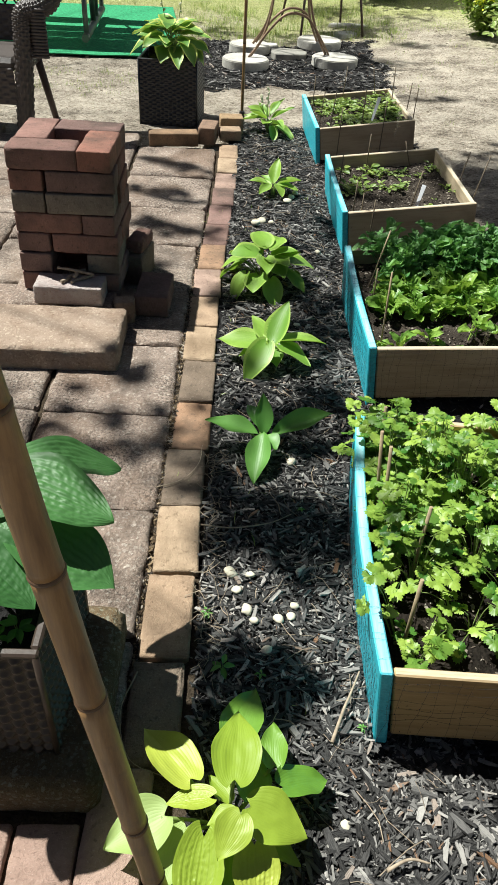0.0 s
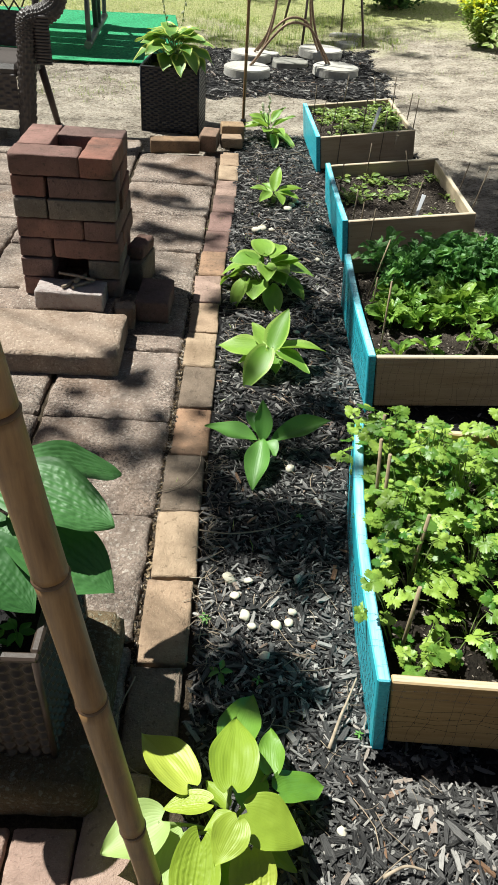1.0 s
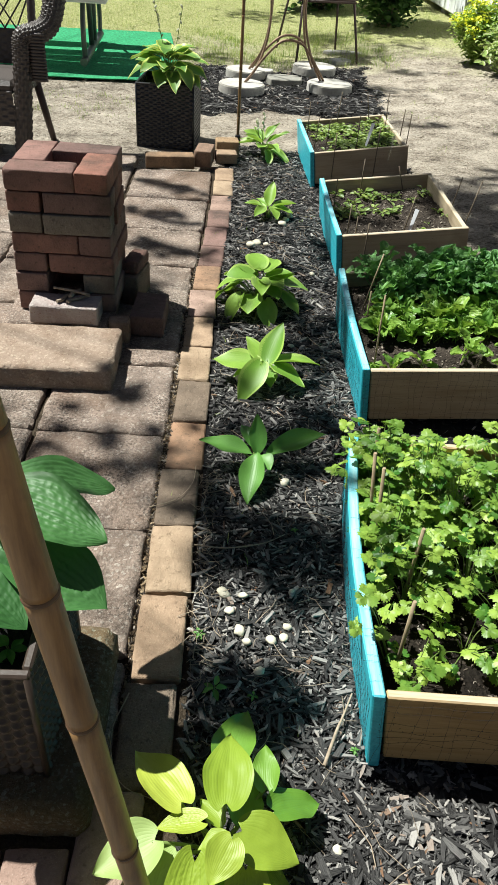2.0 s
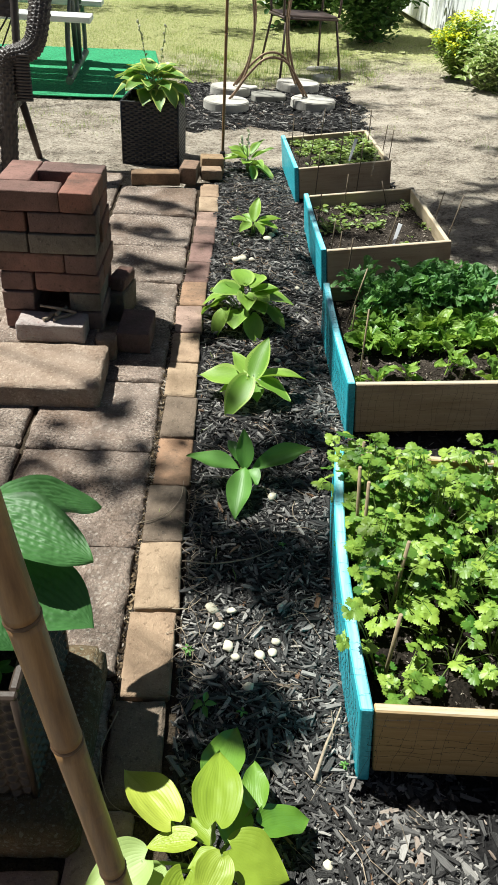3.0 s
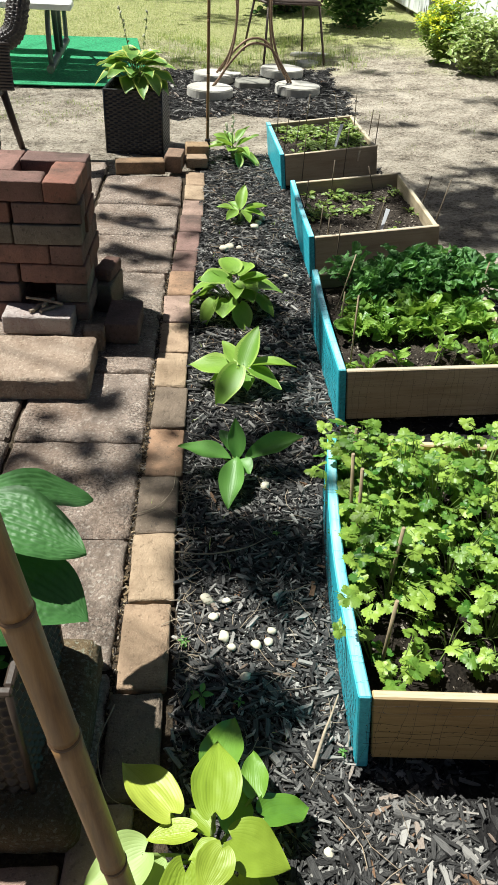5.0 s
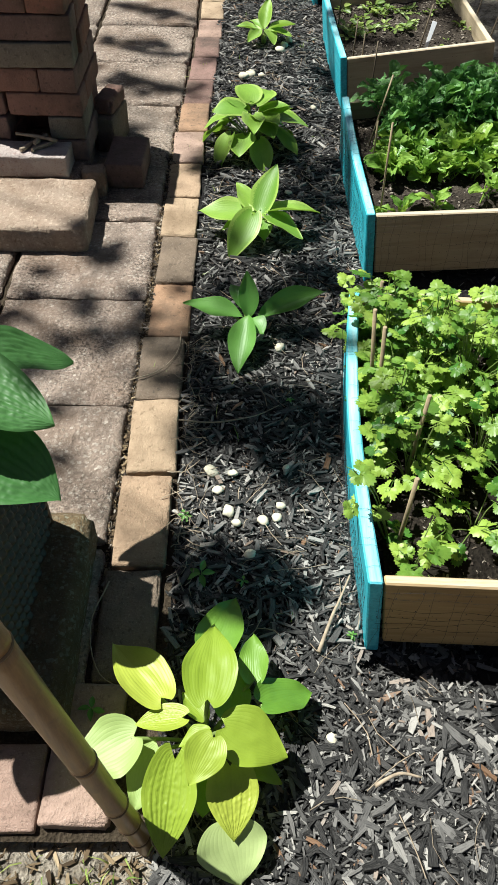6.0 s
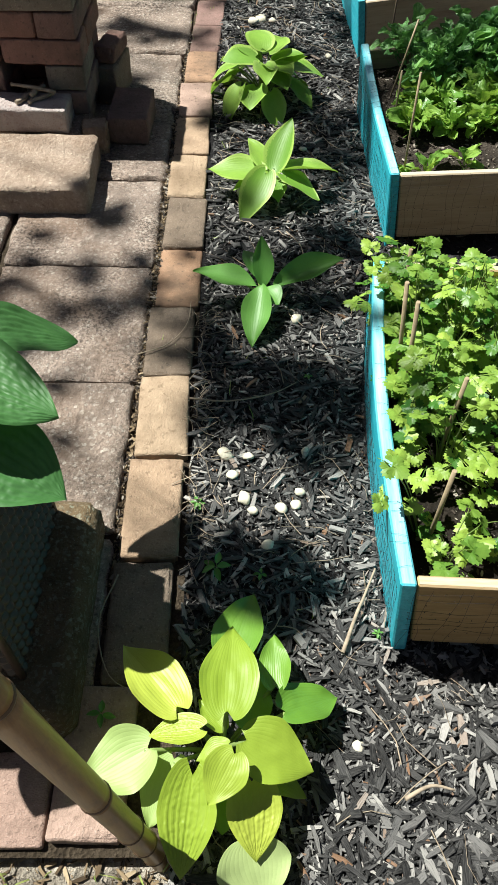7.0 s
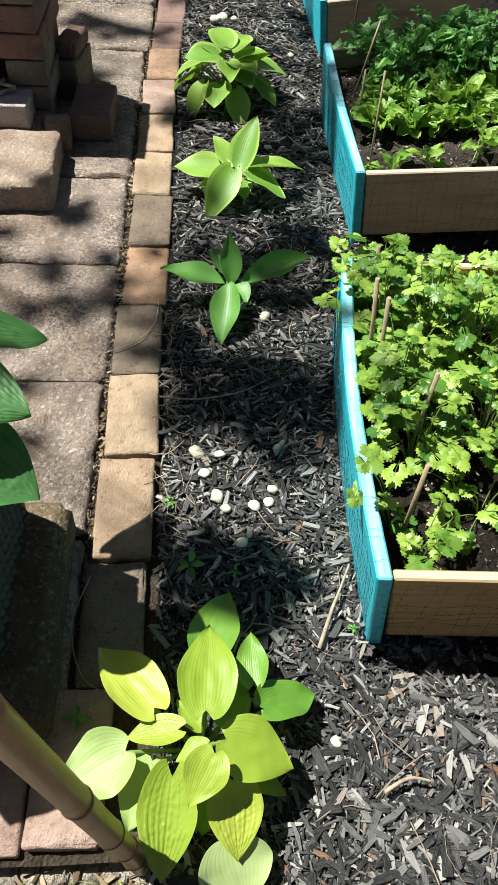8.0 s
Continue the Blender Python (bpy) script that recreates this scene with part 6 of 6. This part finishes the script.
# ---- shrubs ----
def shrub(x, y, R, H, count, size, mat, label, seed, flowers=0, category="shrub"):
    z0 = yard_height(x, y)
    t = thing("shrub", pose(x, y, z0), label, category)
    rng = random.Random(seed)
    bm = bmesh.new()
    tips = []
    for i in range(26):
        a, f = i * 2.4, math.sqrt((i + 0.5) / 26)
        tip = Vector((R * f * math.cos(a), R * f * math.sin(a), H * (1 - 0.45 * f * f) * rng.uniform(0.75, 1.1)))
        tube(bm, smooth_line([(0.03 * math.cos(a), 0.03 * math.sin(a), -0.02), tip * 0.5 + Vector((0, 0, H * 0.12)), tip], 4), [0.008] * 4 + [0.004] * 5, 5, False)
        tips.append(tip)
    tagged(part("stem", bm, M_TWIG if mat is M_SHRUB else M_STEM, t), kind="stuff")
    src = leaf_mesh(p_oval, seed, 0.5, 0.15, 0.03, nu=4, nv=4)
    lv = np.empty(len(src.vertices) * 3)
    src.vertices.foreach_get("co", lv)
    lv = lv.reshape(-1, 3)
    lf = np.array([p.vertices[:] for p in src.polygons])
    us = [(i / 4, j / 2 - 1) for i in range(5) for j in range(5)]
    def crown(name, n, where, s, m, lab):
        V, F, U = [], [], []
        for k in range(n):
            p = where()
            e = Euler((rng.uniform(-0.5, 0.9), rng.uniform(-0.6, 0.6), rng.uniform(0, 6.28)))
            q = s * rng.uniform(0.6, 1.25)
            V.append(lv * (q * 0.6, q, q) @ np.array(e.to_matrix()).T + np.array(p))
            F.append(lf + len(lv) * k)
            U += us
        me = pydata(name, np.concatenate(V).tolist(), np.concatenate(F).tolist(), U)
        tagged(part(name, me, m, t, lab), kind="stuff")
    def around():
        tip = tips[rng.randrange(len(tips))]
        f = rng.random() ** 0.6
        return tip * f + Vector((rng.gauss(0, 1), rng.gauss(0, 1), rng.gauss(0, 0.8))) * (size * 1.1) + Vector((0, 0, 0.02))
    crown("crown", count, around, size, mat, "many small leaves")
    if flowers:
        tops = sorted(tips, key=lambda p: -p.z - 0.8 * p.x * -1)[:flowers]
        def top():
            p = tops[rng.randrange(len(tops))]
            return p + Vector((rng.gauss(0, 0.03), rng.gauss(0, 0.03), 0.03 + rng.gauss(0, 0.02)))
        crown("bract", flowers * 40, top, size * 0.8, M_YELLOW, "bright yellow flower bracts")
    return t


shrub(1.98, 6.66, 0.25, 0.43, 4200, 0.036, M_BUSH, "leafy green shrub with bright yellow bracts", 71, 14)
shrub(2.16, 6.22, 0.24, 0.36, 2600, 0.05, M_VARIEG, "pale variegated shrub beside the shed", 72)
shrub(1.55, 8.75, 0.62, 1.1, 6000, 0.075, M_SHRUB, "dark green leafy shrub beside the shed", 73)
shrub(0.95, 10.2, 0.6, 0.8, 1800, 0.10, M_SHRUB, "dark green shrub in the shade", 74)


# ---- grass ----
def blades(name, count, seed, area, lo, hi, label, clump=0):
    rng = np.random.default_rng(seed)
    V, F, U = [], [], []
    k = 0
    while k < count:
        cx, cy = area(rng)
        for _ in range(clump or 1):
            x, y = (cx + rng.normal(0, 0.03), cy + rng.normal(0, 0.03)) if clump else (cx, cy)
            z = -0.032 + rise(x, y)
            h, a, b = rng.uniform(lo, hi), rng.uniform(0, 6.283), rng.uniform(0.1, 0.9)
            w = 0.0008 + 0.012 * h
            dx, dy = math.cos(a), math.sin(a)
            V += [(x - dy * w, y + dx * w, z), (x + dy * w, y - dx * w, z), (x + dx * h * b * 0.35 + dy * w * 0.7, y + dy * h * b * 0.35 - dx * w * 0.7, z + h * 0.62),
                  (x + dx * h * b * 0.35 - dy * w * 0.7, y + dy * h * b * 0.35 + dx * w * 0.7, z + h * 0.62), (x + dx * h * b, y + dy * h * b, z + h * (1 - 0.35 * b))]
            o = 5 * k
            F += [(o, o + 1, o + 2, o + 3), (o + 3, o + 2, o + 4)]
            U += [(0, -0.5), (0, 0.5), (0.6, 0.5), (0.6, -0.5), (1, 0)]
            k += 1
    return tagged(part(name, pydata(name, V, F, U), M_GRASS), label, "grass", kind="stuff")


def lawn_area(rng):
    while True:
        y = rng.uniform(6.2, 15.0)
        x = rng.uniform(-4.5, 2.3)
        edge = 6.55 + 1.3 * noise.noise(Vector((x * 1.1, y * 1.1, 4)))
        if x > 0.8:
            edge += 0.8
        if y > edge and not (-3.4 < x < -0.65 and y < 7.6):
            return x, y


blades("grass", 90000, 21, lawn_area, 0.008, 0.034, "thin sunlit lawn grass behind the yard")
blades("grass_tufts", 4200, 22, lambda r: (r.uniform(-0.5, 1.3), r.uniform(6.5, 8.2)), 0.02, 0.075, "loose green grass tufts at the lawn's edge", 18)
blades("grass_tufts", 900, 23, lambda r: (r.uniform(-1.5, -0.5), r.uniform(4.7, 5.35)), 0.008, 0.03, "sparse yellowish grass tufts in sand", 14)
blades("grass_tufts", 260, 24, lambda r: (r.uniform(0.9, 2.0), r.uniform(3.8, 6.6)), 0.01, 0.035, "sparse grass tufts in the sandy yard", 10)
blades("grass_tufts", 160, 25, lambda r: (r.uniform(-0.45, 0.0), r.uniform(0.2, 0.345)), 0.015, 0.05, "small grass tufts before the bricks", 7)
blades("weeds", 120, 26, lambda r: (r.uniform(-0.19, 0.30), r.uniform(0.5, 3.4)), 0.015, 0.05, "tiny grassy weeds in the joints and mulch", 5)


# ---- the tree that shades the patio ----
def shade_tree():
    """A tall thin tree beside the patio; its loose foliage breaks the sunlight."""
    foot = Vector((-7.5, 5.5, -0.05))
    t = thing("tree", Matrix.Translation(foot), "tall loose-crowned tree standing beside the patio", "tree")
    rng = random.Random(91)
    bm = bmesh.new()
    stem = smooth_line([(0, 0, 0), (0.15, -0.1, 2.0), (0.1, -0.3, 4.0), (0.5, -0.5, 6.0), (0.8, -0.6, 8.0)], 5)
    tube(bm, stem, [0.19 - 0.006 * i for i in range(len(stem))], 12)
    part("trunk", bm, M_TWIG, t)
    # clumps of leaves: the spot each one shades, its size, its height and its fullness
    clumps = [(-0.38, 1.33, 0.18, 5.2, 0.5), (-0.22, 1.42, 0.09, 5.0, 0.6), (0.08, 1.20, 0.13, 5.6, 0.6), (0.14, 1.08, 0.08, 5.8, 0.8), (0.17, 1.47, 0.12, 5.4, 0.8),
              (-0.42, 0.98, 0.05, 4.8, 0.6), (-0.28, 1.68, 0.05, 4.6, 0.5), (-0.30, 2.72, 0.06, 5.0, 0.9), (-0.28, 3.03, 0.07, 5.2, 0.9),
              (-0.30, 3.46, 0.06, 5.4, 0.9), (-0.34, 2.36, 0.05, 5.0, 0.8), (-0.05, 2.15, 0.05, 4.6, 0.5), (0.72, 2.20, 0.22, 6.2, 0.3), (0.50, 2.15, 0.12, 6.0, 0.4), (0.95, 2.25, 0.15, 6.2, 1.0),
              (0.45, 2.80, 0.13, 6.4, 0.8), (0.70, 3.20, 0.14, 6.4, 0.7), (1.25, 3.35, 0.30, 6.6, 1.9), (1.50, 3.75, 0.16, 6.8, 0.8), (0.20, 2.55, 0.09, 5.8, 0.6),
              (0.75, 3.62, 0.12, 6.2, 1.0), (0.76, 2.05, 0.16, 6.0, 0.25)]
    more = [(1.15, 4.75, 0.10, 6.8, 0.7), (1.75, 4.45, 0.12, 7.0, 0.8), (2.0, 5.2, 0.14, 7.0, 0.7), (0.98, 5.75, 0.18, 6.6, 1.0), (0.55, 6.6, 0.30, 6.8, 0.8), (-0.2, 6.9, 0.25, 6.6, 0.6),
            (1.5, 7.6, 0.25, 7.4, 0.5), (1.05, 7.2, 0.30, 7.2, 1.0), (0.8, 8.0, 0.35, 7.2, 1.1), (1.35, 6.35, 0.10, 7.0, 0.8), (2.4, 10.2, 0.40, 7.8, 1.0), (0.2, 9.6, 0.4, 7.4, 0.7),
            (-0.6, 11.6, 0.6, 7.6, 1.0), (0.6, 12.4, 0.6, 7.8, 1.0), (-2.2, 11.0, 0.6, 7.6, 1.0), (3.0, 8.5, 0.30, 7.6, 1.2), (3.05, 9.2, 0.40, 7.6, 1.2), (3.0, 10.2, 0.5, 7.6, 1.2), (1.15, 2.95, 0.2, 6.4, 1.8), (1.45, 3.15, 0.2, 6.6, 1.8),
            # clumps at 3.2 m: added to widen the pot leaves' shade on the mulch
            (0.085, 0.74, 0.035, 3.2, 1.8), (0.06, 0.73, 0.045, 3.2, 1.6), (0.0, 0.75, 0.04, 3.2, 1.4), (0.12, 0.74, 0.03, 3.2, 1.0), (0.15, 1.05, 0.10, 5.6, 0.45), (0.16, 1.20, 0.10, 5.6, 0.5), (0.10, 1.08, 0.10, 5.4, 0.25), (0.27, 1.95, 0.10, 5.6, 1.0), (0.27, 2.12, 0.10, 5.6, 1.0), (0.24, 1.55, 0.08, 5.4, 0.8), (0.075, 0.68, 0.02, 3.2, 1.0)]
    V, F, U = [], [], []
    k = 0
    for x, y, r, h, full in clumps + more:
        c = Vector((x + SUN.x / SUN.z * h, y + SUN.y / SUN.z * h, h)) - foot
        start = stem[min(len(stem) - 1, int(max(0.25, (c.z - 1.2) / 8.0) * len(stem)))]
        bm = bmesh.new()
        mid = (start + c) / 2 + Vector((0, 0, 0.35))
        line = smooth_line([start, mid, c], 5)
        tube(bm, line, [0.008 - 0.0005 * i for i in range(len(line))], 5)
        part("limb", bm, M_TWIG, t)
        for _ in range(int(full * 1500 * r * r + 26 * full)):
            p = c + Vector((rng.gauss(0, 0.55 * r), rng.gauss(0, 0.55 * r), rng.gauss(0, 0.2 if r > 0.05 else 0.03)))
            e = Euler((rng.uniform(-0.7, 0.7), rng.uniform(-0.7, 0.7), rng.uniform(0, 6.28))).to_matrix()
            s = rng.uniform(0.05, 0.085)
            for q in ((-0.3, -0.5, 0), (0.3, -0.5, 0), (0.42, 0.1, 0.05), (0, 0.6, 0), (-0.42, 0.1, 0.05)):
                V.append(p + e @ Vector(q) * s)
            F.append((k, k + 1, k + 2, k + 3, k + 4))
            U += [(0, -0.3), (0, 0.3), (0.5, 0.5), (1, 0), (0.5, -0.5)]
            k += 5
    tagged(part("crown", pydata("crown", V, F, U), M_SHRUB, t, "loose green foliage"), kind="stuff")


shade_tree()
